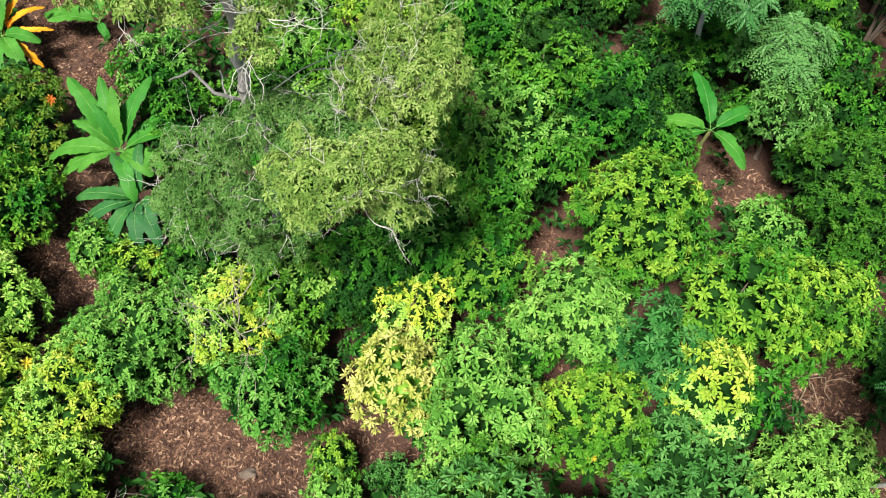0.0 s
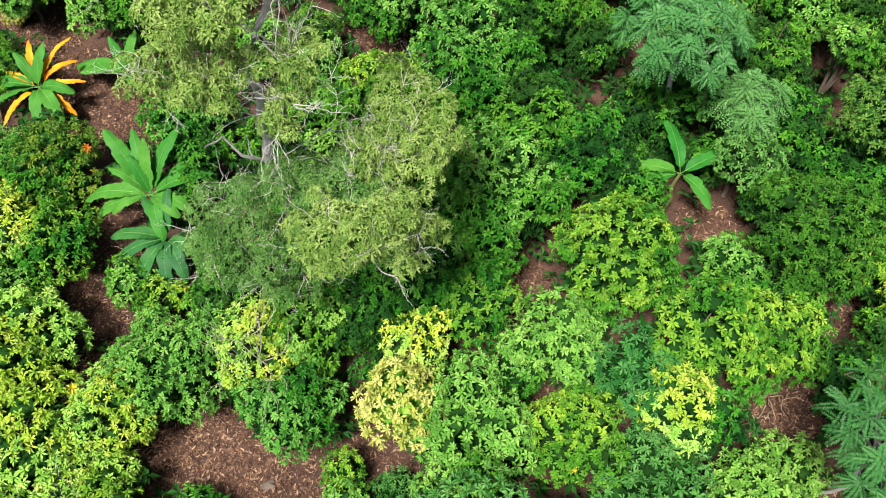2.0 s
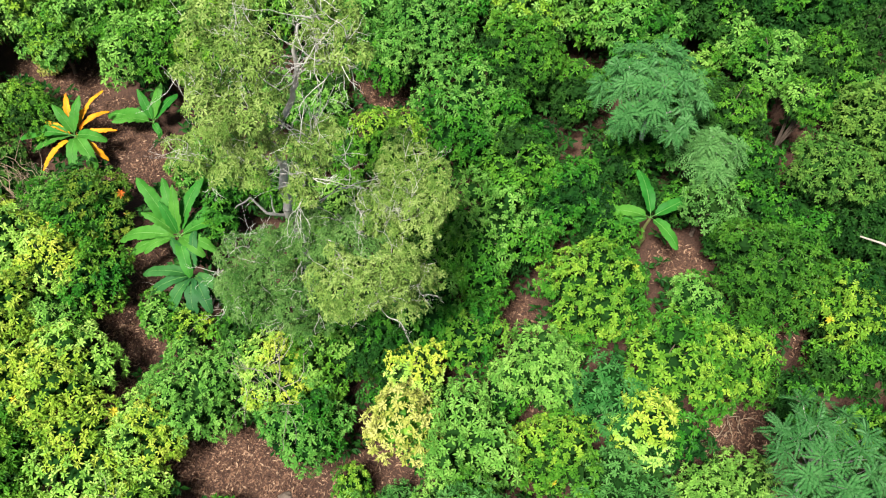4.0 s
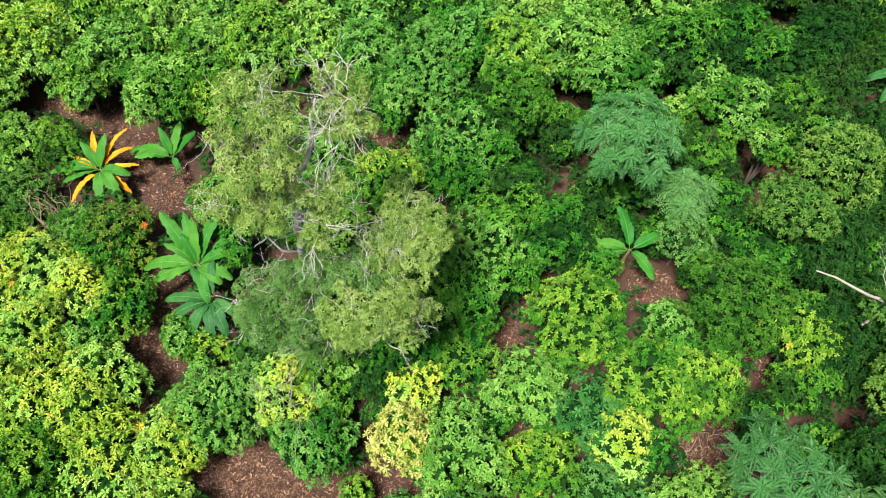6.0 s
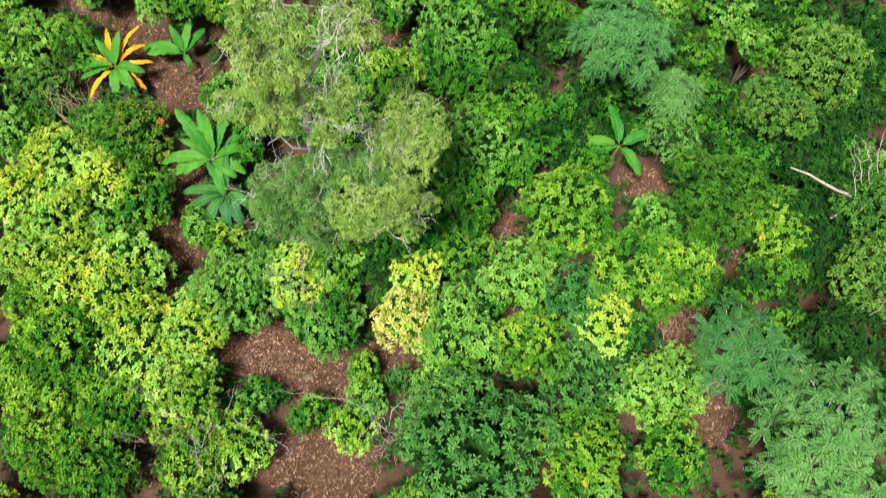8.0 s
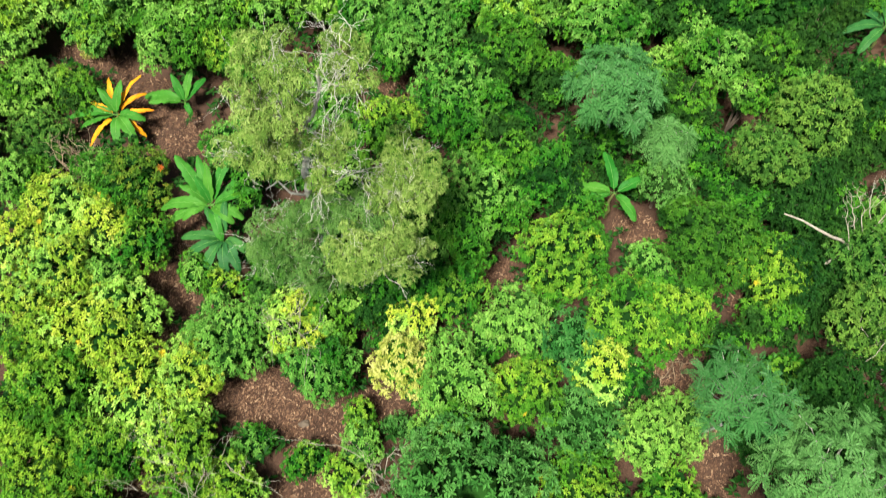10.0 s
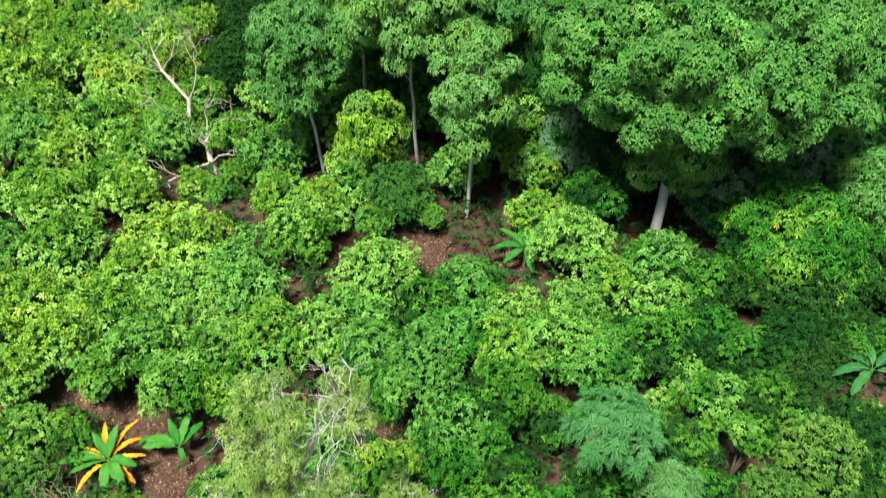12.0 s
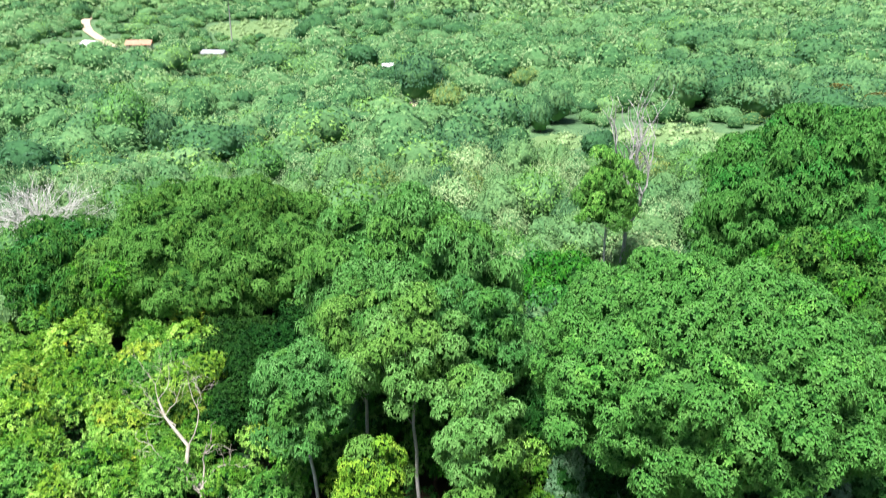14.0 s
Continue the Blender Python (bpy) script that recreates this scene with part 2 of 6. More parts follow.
LEAF = {
    "green": leaf_material("leaf_green", (0.027, 0.129, 0.011), (0.053, 0.213, 0.018), (0.118, 0.325, 0.029)),
    "lime": leaf_material("leaf_lime", (0.062, 0.196, 0.017), (0.140, 0.325, 0.028), (0.280, 0.459, 0.049), odd=(0.470, 0.426, 0.034)),
    "straw": leaf_material("leaf_straw_green", (0.136, 0.316, 0.044), (0.283, 0.528, 0.084), (0.464, 0.682, 0.155), odd=(0.541, 0.489, 0.103)),
    "gold": leaf_material("leaf_gold", (0.146, 0.302, 0.026), (0.314, 0.476, 0.047), (0.504, 0.594, 0.095), odd=(0.616, 0.504, 0.045)),
    "yellow": leaf_material("leaf_yellow", (0.30, 0.36, 0.05), (0.47, 0.49, 0.11), (0.62, 0.61, 0.20), odd=(0.74, 0.68, 0.28)),
    "pale": leaf_material("leaf_pale", (0.066, 0.210, 0.029), (0.144, 0.360, 0.055), (0.252, 0.480, 0.096)),
    "blue": leaf_material("leaf_blue_green", (0.030, 0.130, 0.024), (0.066, 0.225, 0.044), (0.13, 0.33, 0.080)),
    # Dark green foliage, darkened further for the shade of taller trees.
    "deep": leaf_material("leaf_deep_green_shade", (0.008, 0.042, 0.007), (0.016, 0.074, 0.010), (0.036, 0.125, 0.018), gloss=0.6),
    "olive": leaf_material("leaf_olive", (0.034, 0.120, 0.018), (0.074, 0.205, 0.030), (0.15, 0.30, 0.050), gloss=0.55),
    "russet": leaf_material("leaf_russet", (0.046, 0.138, 0.016), (0.115, 0.230, 0.025), (0.218, 0.287, 0.034), odd=(0.517, 0.138, 0.023)),
    # Distant leaves are paler and greyer: haze put into their base colours.
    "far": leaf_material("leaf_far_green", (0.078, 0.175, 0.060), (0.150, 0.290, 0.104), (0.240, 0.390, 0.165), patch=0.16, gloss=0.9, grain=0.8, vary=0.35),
    "far_pale_haze": leaf_material("leaf_far_pale_haze", (0.145, 0.245, 0.100), (0.235, 0.355, 0.155), (0.34, 0.455, 0.235), patch=0.16, gloss=0.9, grain=0.8, vary=0.35),
    # A darker copy for the cores of far crowns, standing for shade between sprays.
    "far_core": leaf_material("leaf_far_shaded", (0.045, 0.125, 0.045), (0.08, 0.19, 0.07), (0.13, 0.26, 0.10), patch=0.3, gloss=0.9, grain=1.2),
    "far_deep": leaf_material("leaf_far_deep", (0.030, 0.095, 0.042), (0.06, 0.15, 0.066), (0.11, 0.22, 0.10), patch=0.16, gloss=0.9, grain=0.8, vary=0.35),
    # Core of a large crown: the shade between its boughs put into the green.
    "inner": leaf_material("leaf_inner_shade", (0.014, 0.060, 0.012), (0.026, 0.100, 0.020), (0.05, 0.15, 0.034), grain=5.0, gloss=0.85),
    # Near-black green for the insides of orchard crowns: shade between leaves as colour.
    "undershade": leaf_material("leaf_crown_shade", (0.007, 0.032, 0.006), (0.012, 0.052, 0.009), (0.022, 0.08, 0.013), gloss=0.85),
    "grey_olive": leaf_material("leaf_grey_olive", (0.078, 0.168, 0.028), (0.168, 0.285, 0.055), (0.32, 0.43, 0.130), gloss=0.55, patch=0.5),
    "sea": leaf_material("leaf_sea_green", (0.062, 0.200, 0.042), (0.125, 0.32, 0.076), (0.215, 0.43, 0.130), thin=0.16, vary=0.45),
    "umbrella": leaf_material("leaf_umbrella", (0.062, 0.192, 0.032), (0.120, 0.300, 0.055), (0.210, 0.405, 0.092), patch=0.9, thin=0.14, vary=0.32),
    "far_bright": leaf_material("leaf_far_bright", (0.075, 0.20, 0.040), (0.14, 0.31, 0.07), (0.22, 0.40, 0.11), patch=0.4, gloss=0.8, grain=0.9),
    "dry_olive": leaf_material("leaf_dry_olive", (0.10, 0.18, 0.045), (0.19, 0.28, 0.07), (0.30, 0.36, 0.12), patch=0.4, gloss=0.8, grain=0.9),
    # A milder core green, likewise darkened for shade between boughs.
    "bough": leaf_material("leaf_bough_shade", (0.028, 0.100, 0.018), (0.052, 0.160, 0.030), (0.088, 0.22, 0.050), grain=5.0, gloss=0.85),
    "forest": leaf_material("leaf_forest_green", (0.020, 0.098, 0.010), (0.040, 0.160, 0.015), (0.085, 0.24, 0.026)),
    "fresh": leaf_material("leaf_fresh_green", (0.040, 0.175, 0.026), (0.082, 0.275, 0.045), (0.150, 0.37, 0.075)),
    "grey_green": leaf_material("leaf_grey_green", (0.055, 0.14, 0.055), (0.12, 0.24, 0.11), (0.22, 0.36, 0.19), gloss=0.4),
    "grey_leaf": leaf_material("leaf_dull_green", (0.055, 0.145, 0.026), (0.118, 0.240, 0.050), (0.22, 0.36, 0.100), gloss=0.55, patch=0.6),
    "fern": leaf_material("leaf_fern", (0.034, 0.135, 0.030), (0.074, 0.22, 0.056), (0.14, 0.32, 0.100), vary=0.5),
    "brown": leaf_material("leaf_brown", (0.16, 0.12, 0.03), (0.27, 0.21, 0.05), (0.36, 0.27, 0.08), gloss=0.6),
    "banana": blade_material("banana_leaf", (0.018, 0.115, 0.012), (0.038, 0.190, 0.022), (0.075, 0.275, 0.040)),
    "banana_dark": blade_material("banana_leaf_dark", (0.014, 0.085, 0.020), (0.028, 0.135, 0.030), (0.055, 0.20, 0.050)),
    "banana_orange": blade_material("banana_leaf_orange", (0.50, 0.15, 0.008), (0.76, 0.30, 0.012), (0.85, 0.50, 0.03), 0.55, 0.1),
}
MIDRIB = rough_material("pale_midrib", (0.10, 0.27, 0.05), (0.18, 0.38, 0.09), 3.0, 0.5, 0.1)
STEM = rough_material("banana_stem", (0.10, 0.13, 0.035), (0.26, 0.27, 0.10), 4.0, 0.6, 0.2)
BARK = rough_material("brown_bark", (0.07, 0.050, 0.035), (0.20, 0.155, 0.12), 3.0)
PALE_BARK = rough_material("pale_grey_bark", (0.26, 0.25, 0.23), (0.54, 0.52, 0.49), 2.0, 0.8, 0.2)
DEAD_WOOD = rough_material("weathered_dead_wood", (0.26, 0.22, 0.18), (0.54, 0.49, 0.42), 2.5, 0.85, 0.3)
STRAW = rough_material("dry_straw", (0.30, 0.21, 0.13), (0.58, 0.45, 0.32), 6.0)
SOIL = ground_material()
LITTER = litter_material("dry_leaf_litter", [(0.0, (0.035, 0.015, 0.009)), (0.5, (0.10, 0.048, 0.027)), (0.85, (0.22, 0.12, 0.072)), (1.0, (0.42, 0.28, 0.18))])
WHITE_SHEET = rough_material("white_roof_sheet", (0.70, 0.70, 0.70), (0.86, 0.86, 0.85), 0.8, 0.5, 0.1)
ORANGE_TILE = rough_material("faded_orange_roof", (0.40, 0.19, 0.12), (0.55, 0.30, 0.20), 0.9, 0.8, 0.2)
PLASTER = rough_material("pale_plaster", (0.42, 0.38, 0.33), (0.56, 0.52, 0.46), 0.6, 0.8, 0.1)
GREY_SHEET = rough_material("grey_roof_sheet", (0.24, 0.25, 0.27), (0.38, 0.39, 0.41), 0.6, 0.6, 0.1)
DARK_DOOR = rough_material("dark_opening", (0.05, 0.045, 0.04), (0.10, 0.09, 0.08), 2.0)
TWIG = rough_material("whitish_twig", (0.40, 0.38, 0.34), (0.72, 0.70, 0.66), 2.0, 0.8, 0.1)
FIELD = rough_material("field_grass", (0.09, 0.17, 0.055), (0.16, 0.25, 0.09), 0.09, 0.95, 0.2, 30.0)
TRACK = rough_material("sandy_track", (0.42, 0.33, 0.22), (0.58, 0.47, 0.34), 0.5)


# ---- shapes ----
def smooth(lo, hi, v):
    v = min(1.0, max(0.0, (v - lo) / (hi - lo)))
    return v * v * (3 - 2 * v)


def ground_z(x, y):
    """The lie of the land: a slight cross slope, and a slow rise to the hills beyond."""
    z = 1.92 * math.tanh(x / 40) + 7.0 * smooth(60, 280, y) + 60 * smooth(420, 1500, y) + 11 * smooth(285, 430, y) * (1 - smooth(-60, 30, x))
    far = smooth(80, 300, math.hypot(x, y))
    return z + far * (2.0 * math.sin(x / 47 + 1.3) * math.sin(y / 61) + 4.0 * smooth(300, 700, y) * math.sin(x / 120 + y / 300))


def mesh_of(name, co, faces, mats, index=None, smooth_faces=False):
    """A mesh from vertex and face arrays; all faces have the same number of corners."""
    co, faces = np.asarray(co, np.float32), np.asarray(faces, np.int32)
    me = bpy.data.meshes.new(name)
    n, k = faces.shape
    me.vertices.add(len(co))
    me.vertices.foreach_set("co", co.ravel())
    me.loops.add(n * k)
    me.loops.foreach_set("vertex_index", faces.ravel())
    me.polygons.add(n)
    me.polygons.foreach_set("loop_start", np.arange(0, n * k, k, dtype=np.int32))
    for m in mats:
        me.materials.append(m)
    if index is not None:
        me.polygons.foreach_set("material_index", np.asarray(index, np.int32))
    me.polygons.foreach_set("use_smooth", np.full(n, smooth_faces))
    me.update(calc_edges=True)
    return me


def unit(v):
    return v / np.maximum(np.linalg.norm(v, axis=-1, keepdims=True), 1e-9)


def leaf_faces(base, way, side, length, width, droop, fold=0.18):
    """Folded lance-shaped leaves, two triangles each: base points, directions and side vectors as arrays."""
    n = len(base)
    up = unit(np.cross(side, way))
    up[up[:, 2] < 0] *= -1
    down = np.array([0, 0, -1.0])
    mid = base + way * (0.45 * length)[:, None] + down * (0.12 * droop * length)[:, None]
    tip = base + way * (0.95 * length)[:, None] + down * (droop * length)[:, None]
    lift = up * (fold * width)[:, None]
    co = np.stack([base, mid + side * (0.5 * width)[:, None] + lift, tip, mid - side * (0.5 * width)[:, None] + lift], 1).reshape(-1, 3)
    k = np.arange(n)[:, None] * 4
    faces = np.concatenate([k + [0, 1, 2], k + [0, 2, 3]], 1).reshape(-1, 3)
    return co, faces


def rosettes(rng, centre, axis, leaves, length, width, rise=0.35, droop=0.35):
    """Loose leaves round shoot tips. Returns the leaves' arrays."""
    n = len(centre)
    ref = np.where(np.abs(axis[:, 2:3]) < 0.9, [[0, 0, 1.0]], [[1.0, 0, 0]])
    u = unit(np.cross(axis, ref))
    v = np.cross(axis, u)
    turn = (np.arange(leaves)[None] * 2.4 + rng.uniform(0, 6.28, (n, 1)) + rng.normal(0, 0.25, (n, leaves)))
    el = rng.normal(rise, 0.26, (n, leaves))
    flat = np.cos(turn)[..., None] * u[:, None] + np.sin(turn)[..., None] * v[:, None]
    way = unit(np.cos(el)[..., None] * flat + np.sin(el)[..., None] * axis[:, None]).reshape(-1, 3)
    side = unit(np.cross(way, np.repeat(axis, leaves, 0)) + rng.normal(0, 0.16, (n * leaves, 3)))
    base = np.repeat(centre, leaves, 0) + way * 0.02
    size = length * rng.uniform(0.65, 1.15, n * leaves)
    return base, way, side, size, size * width / length, droop * rng.uniform(0.4, 1.4, n * leaves)


def dome(rng, n, low=-0.35):
    """Directions spread evenly over a sphere above the height low."""
    z = 1 - (1 - low) * (np.arange(n) + rng.uniform(0.2, 0.8, n)) / n
    a = np.arange(n) * 2.39996 + rng.normal(0, 0.35, n)
    r = np.sqrt(np.maximum(0, 1 - z * z))
    return np.stack([r * np.cos(a), r * np.sin(a), z], 1)


def lump(level, seed):
    """An uneven rounded solid of radius one: vertex and face arrays."""
    bm = bmesh.new()
    bmesh.ops.create_icosphere(bm, subdivisions=level, radius=1.0)
    co = np.array([v.co * (0.82 + 0.42 * noise.noise(v.co * 1.7 + Vector((seed * 3.1, 0, 0))) + 0.2 * noise.noise(v.co * 4.1 + Vector((0, seed * 1.7, 0)))) for v in bm.verts])
    faces = np.array([[v.index for v in f.verts] for f in bm.faces])
    bm.free()
    return co, faces


def many(co, faces, centre, size, rng):
    """Copies of one small solid at each centre, turned at random, in one pair of arrays."""
    a = rng.uniform(0, 6.28, len(centre))
    c, s = np.cos(a)[:, None], np.sin(a)[:, None]
    x, y = co[None, :, 0] * c - co[None, :, 1] * s, co[None, :, 0] * s + co[None, :, 1] * c
    z = np.broadcast_to(co[None, :, 2], x.shape)
    out = np.stack([x, y, z], 2) * np.asarray(size)[:, None, None] + np.asarray(centre)[:, None]
    f = faces[None] + (np.arange(len(centre)) * len(co))[:, None, None]
    return out.reshape(-1, 3), f.reshape(-1, 3)


def whorls(rng, centre, axis, leaves, length, width, rise=0.25, droop=0.25, fold=0.16, puff=False):
    """Rosettes of leaves round shoot tips, a flat outer ring and a more upright inner one; the leaves of a rosette share its centre."""
    n = len(centre)
    ref = np.where(np.abs(axis[:, 2:3]) < 0.9, [[0, 0, 1.0]], [[1.0, 0, 0]])
    u = unit(np.cross(axis, ref))
    v = np.cross(axis, u)
    turn = np.arange(leaves)[None] * 2.4 + rng.uniform(0, 6.28, (n, 1)) + rng.normal(0, 0.2, (n, leaves))
    ring = np.arange(leaves) < 0.6 * leaves
    spread = np.linspace(-0.55, 0.95, leaves) if puff else np.where(ring, -0.12, 0.55)
    el = rise + spread[None] + rng.normal(0, 0.2, (n, leaves))
    flat = np.cos(turn)[..., None] * u[:, None] + np.sin(turn)[..., None] * v[:, None]
    way = unit(np.cos(el)[..., None] * flat + np.sin(el)[..., None] * axis[:, None])
    side = unit(np.cross(way, axis[:, None]) + rng.normal(0, 0.14, way.shape))
    size = length * (np.linspace(1.05, 0.85, leaves) if puff else np.where(ring, 1.0, 0.72))[None] * rng.uniform(0.75, 1.15, (n, leaves)) * rng.uniform(0.8, 1.2, (n, 1))
    broad = size * width / length
    up = unit(np.cross(side, way))
    up *= np.where(up[..., 2:3] < 0, -1, 1)
    sag = size * droop * rng.uniform(0.4, 1.5, (n, leaves))
    down = np.array([0, 0, -1.0])
    mid = centre[:, None] + way * (0.62 * size)[..., None] + down * (0.25 * sag)[..., None]
    tip = centre[:, None] + way * size[..., None] + down * sag[..., None]
    lift = up * (fold * broad)[..., None]
    wing = side * (0.5 * broad)[..., None]
    blades = np.stack([mid + wing + lift, tip, mid - wing + lift], 2).reshape(n, 3 * leaves, 3)
    co = np.concatenate([centre[:, None], blades], 1).reshape(-1, 3)
    k = 1 + 3 * np.arange(leaves)
    zero = np.zeros_like(k)
    one = np.concatenate([np.stack([zero, k, k + 1], 1), np.stack([zero, k + 1, k + 2], 1)])
    faces = (one[None] + (np.arange(n) * (3 * leaves + 1))[:, None, None]).reshape(-1, 3)
    return co, faces


def pompoms(rng, centre, axis, radius, spacing, squash=0.85, low=-0.15, ragged=0.09):
    """Shoot tips spread evenly over rounded lobes, less those buried in a neighbour: places, axes and lobe numbers."""
    place, way, which = [], [], []
    for i, (c, ax, r) in enumerate(zip(centre, axis, radius)):
        n = max(5, int(6.28 * (1 - low) * r * r / spacing ** 2))
        d = dome(rng, n, low)
        ref = np.array((0, 1.0, 0)) if abs(ax[1]) < 0.9 else np.array((1.0, 0, 0))
        u = unit(np.cross(ax, ref))
        d = d[:, :1] * u + d[:, 1:2] * np.cross(ax, u) + d[:, 2:] * ax
        place.append(c + d * [1, 1, squash] * r * rng.uniform(1 - ragged, 1 + ragged, (n, 1)))
        way.append(unit(d + [0, 0, 0.35] + rng.normal(0, 0.12, d.shape)))
        which.append(np.full(n, i))
    place, way, which = np.concatenate(place), np.concatenate(way), np.concatenate(which)
    keep = np.ones(len(place), bool)
    for i, (c, r) in enumerate(zip(centre, radius)):
        keep &= (which == i) | (np.linalg.norm((place - c) / [1, 1, squash], axis=1) > 0.88 * r)
    return place[keep], way[keep], which[keep]


def tubes(lines, sides=6):
    """Tapered tubes along polylines; each line is a list of (point, radius)."""
    co, faces = [], []
    for line in lines:
        pts = [Vector(p) for p, r in line]
        start = len(co)
        for i, (p, r) in enumerate(line):
            t = (pts[min(i + 1, len(pts) - 1)] - pts[max(i - 1, 0)]).normalized()
            u = t.cross(Vector((0, 0, 1)) if abs(t.z) < 0.9 else Vector((1, 0, 0))).normalized()
            v = t.cross(u)
            for k in range(sides):
                a = 2 * math.pi * k / sides
                co.append(pts[i] + (u * math.cos(a) + v * math.sin(a)) * r)
        for i in range(len(line) - 1):
            for k in range(sides):
                q = (k + 1) % sides
                faces.append((start + i * sides + k, start + i * sides + q, start + (i + 1) * sides + q, start + (i + 1) * sides + k))
    return np.array([tuple(c) for c in co]), np.array(faces)


def bough(rng, start, end, r0, r1, bend=0.12, steps=5, wiggle=0.02):
    """A limb from start to end that wanders a little."""
    start, end = np.array(start, float), np.array(end, float)
    span = np.linalg.norm(end - start)
    out = []
    drift = rng.normal(0, bend, 3) * span
    for i in range(steps + 1):
        f = i / steps
        p = start + (end - start) * f + drift * math.sin(math.pi * f) + rng.normal(0, wiggle * span, 3) * (0 < i < steps)
        out.append((tuple(p), r0 + (r1 - r0) * f))
    return out


def part(name, mesh, parent, label=""):
    ob = new(name, mesh)
    ob.parent = parent
    if label:
        ob["label"] = label
    return ob


def thing(name, x, y, label, category, group="", turn=0.0, scale=1.0, z=None, kind=""):
    ob = new(name)
    ob.empty_display_size = 0.3
    ob.matrix_basis = Matrix.Translation((x, y, ground_z(x, y) if z is None else z)) @ Matrix.Rotation(turn, 4, "Z") @ Matrix.Scale(scale, 4)
    return tagged(ob, label, category, group, kind)


def recolour(ob, mats):
    """Materials of the object's own, on a shared mesh."""
    for slot, m in zip(ob.material_slots, mats):
        slot.link = "OBJECT"
        slot.material = m


# ---- orchard tree forms ----
def crown_mesh(name, seed, radius, height, lobes, lobe, spacing, leaves, length, width, flush=0.5, low=-0.3, uneven=0.25, rise=0.2, droop=0.25):
    """A low dome of leafy pompoms over an inside whose dark green is painted shade."""
    rng = np.random.default_rng(seed)
    d = dome(rng, lobes, low)
    c = d * rng.uniform(1 - uneven, 1.06, lobes)[:, None] * [radius, radius, height]
    size = lobe * rng.uniform(0.6, 1.4, lobes)
    p, ax, lob = pompoms(rng, c, unit(d + [0, 0, 0.6]), size, spacing, ragged=0.22)
    co, faces = whorls(rng, p, ax, leaves, length, width, rise, droop, puff=True)
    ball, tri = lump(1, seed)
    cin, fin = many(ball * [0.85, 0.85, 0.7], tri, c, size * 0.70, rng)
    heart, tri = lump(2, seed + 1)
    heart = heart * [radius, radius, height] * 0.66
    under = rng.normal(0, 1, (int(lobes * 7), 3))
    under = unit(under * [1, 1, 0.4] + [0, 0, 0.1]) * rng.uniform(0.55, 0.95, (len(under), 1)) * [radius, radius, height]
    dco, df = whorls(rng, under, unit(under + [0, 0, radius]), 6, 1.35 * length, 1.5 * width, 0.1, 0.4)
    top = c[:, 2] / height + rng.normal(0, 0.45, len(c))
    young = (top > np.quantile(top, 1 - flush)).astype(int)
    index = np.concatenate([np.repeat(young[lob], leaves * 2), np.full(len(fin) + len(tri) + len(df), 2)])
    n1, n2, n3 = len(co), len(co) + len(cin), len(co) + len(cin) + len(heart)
    return mesh_of(name, np.concatenate([co, cin, heart, dco]), np.concatenate([faces, fin + n1, tri + n2, df + n3]), [LEAF["green"], LEAF["lime"], LEAF["undershade"]], index), c


def tufted_crown(name, seed, radius, height, tufts, tuft, low=-0.2, relief=0.14, billow=2.2, droop=0.5, skin=0.86, flush=0.3, squash=0.75, leaves=7, blade=0.34):
    """A large dome built of overlapping rounded boughs, each covered with rosettes, over an uneven leafy core in a
    shade-dark green.
    """
    rng = np.random.default_rng(seed)
    lobes = max(14, tufts // 4)
    d = dome(rng, lobes, low)
    off = Vector((seed * 1.37, seed * 0.71, 0))

    def swell(v):
        v = Vector(v)
        return 1 + relief * (1.0 - 2.6 * abs(noise.noise(v * billow + off))) + 0.35 * relief * noise.noise(v * billow * 3.1 + off)
    reach = np.array([swell(v) for v in d])
    centre = d * (reach * rng.uniform(0.84, 1.04, lobes))[:, None] * [radius, radius, height]
    size = 2.0 * tuft * rng.uniform(0.6, 1.35, lobes)
    spacing = 0.80 * tuft
    p, ax, lob = pompoms(rng, centre, unit(d + [0, 0, 0.9]), size, spacing, squash, -0.3)
    e = dome(rng, int(2.4 * tufts), low)
    fill = e * np.array([swell(q) for q in e])[:, None] * (skin * 1.03) * [radius, radius, height]
    p, ax, lob = np.concatenate([p, fill]), np.concatenate([ax, unit(e + [0, 0, 0.5])]), np.concatenate([lob, rng.integers(0, lobes, len(fill))])
    co, faces = whorls(rng, p, ax, leaves, 0.74 * spacing, blade * spacing, 0.05, droop)
    ball, tri = lump(1, seed + 3)
    cco, cfaces = many(ball * [0.92, 0.92, 0.92 * squash], tri, centre, size * 0.9, rng)
    pick = np.array([noise.noise(Vector(q) * 3.0 + off) for q in d]) + rng.normal(0, 0.2, lobes)
    young = (pick > np.quantile(pick, 1 - flush)).astype(int)
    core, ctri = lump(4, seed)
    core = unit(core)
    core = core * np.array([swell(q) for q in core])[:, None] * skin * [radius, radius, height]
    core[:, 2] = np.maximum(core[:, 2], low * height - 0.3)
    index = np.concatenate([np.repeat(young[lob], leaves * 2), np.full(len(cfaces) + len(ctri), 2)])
    allco = np.concatenate([co, cco, core])
    allf = np.concatenate([faces, cfaces + len(co), ctri + len(co) + len(cco)])
    return mesh_of(name, allco, allf, [LEAF["green"], LEAF["lime"], LEAF["inner"]], index), centre


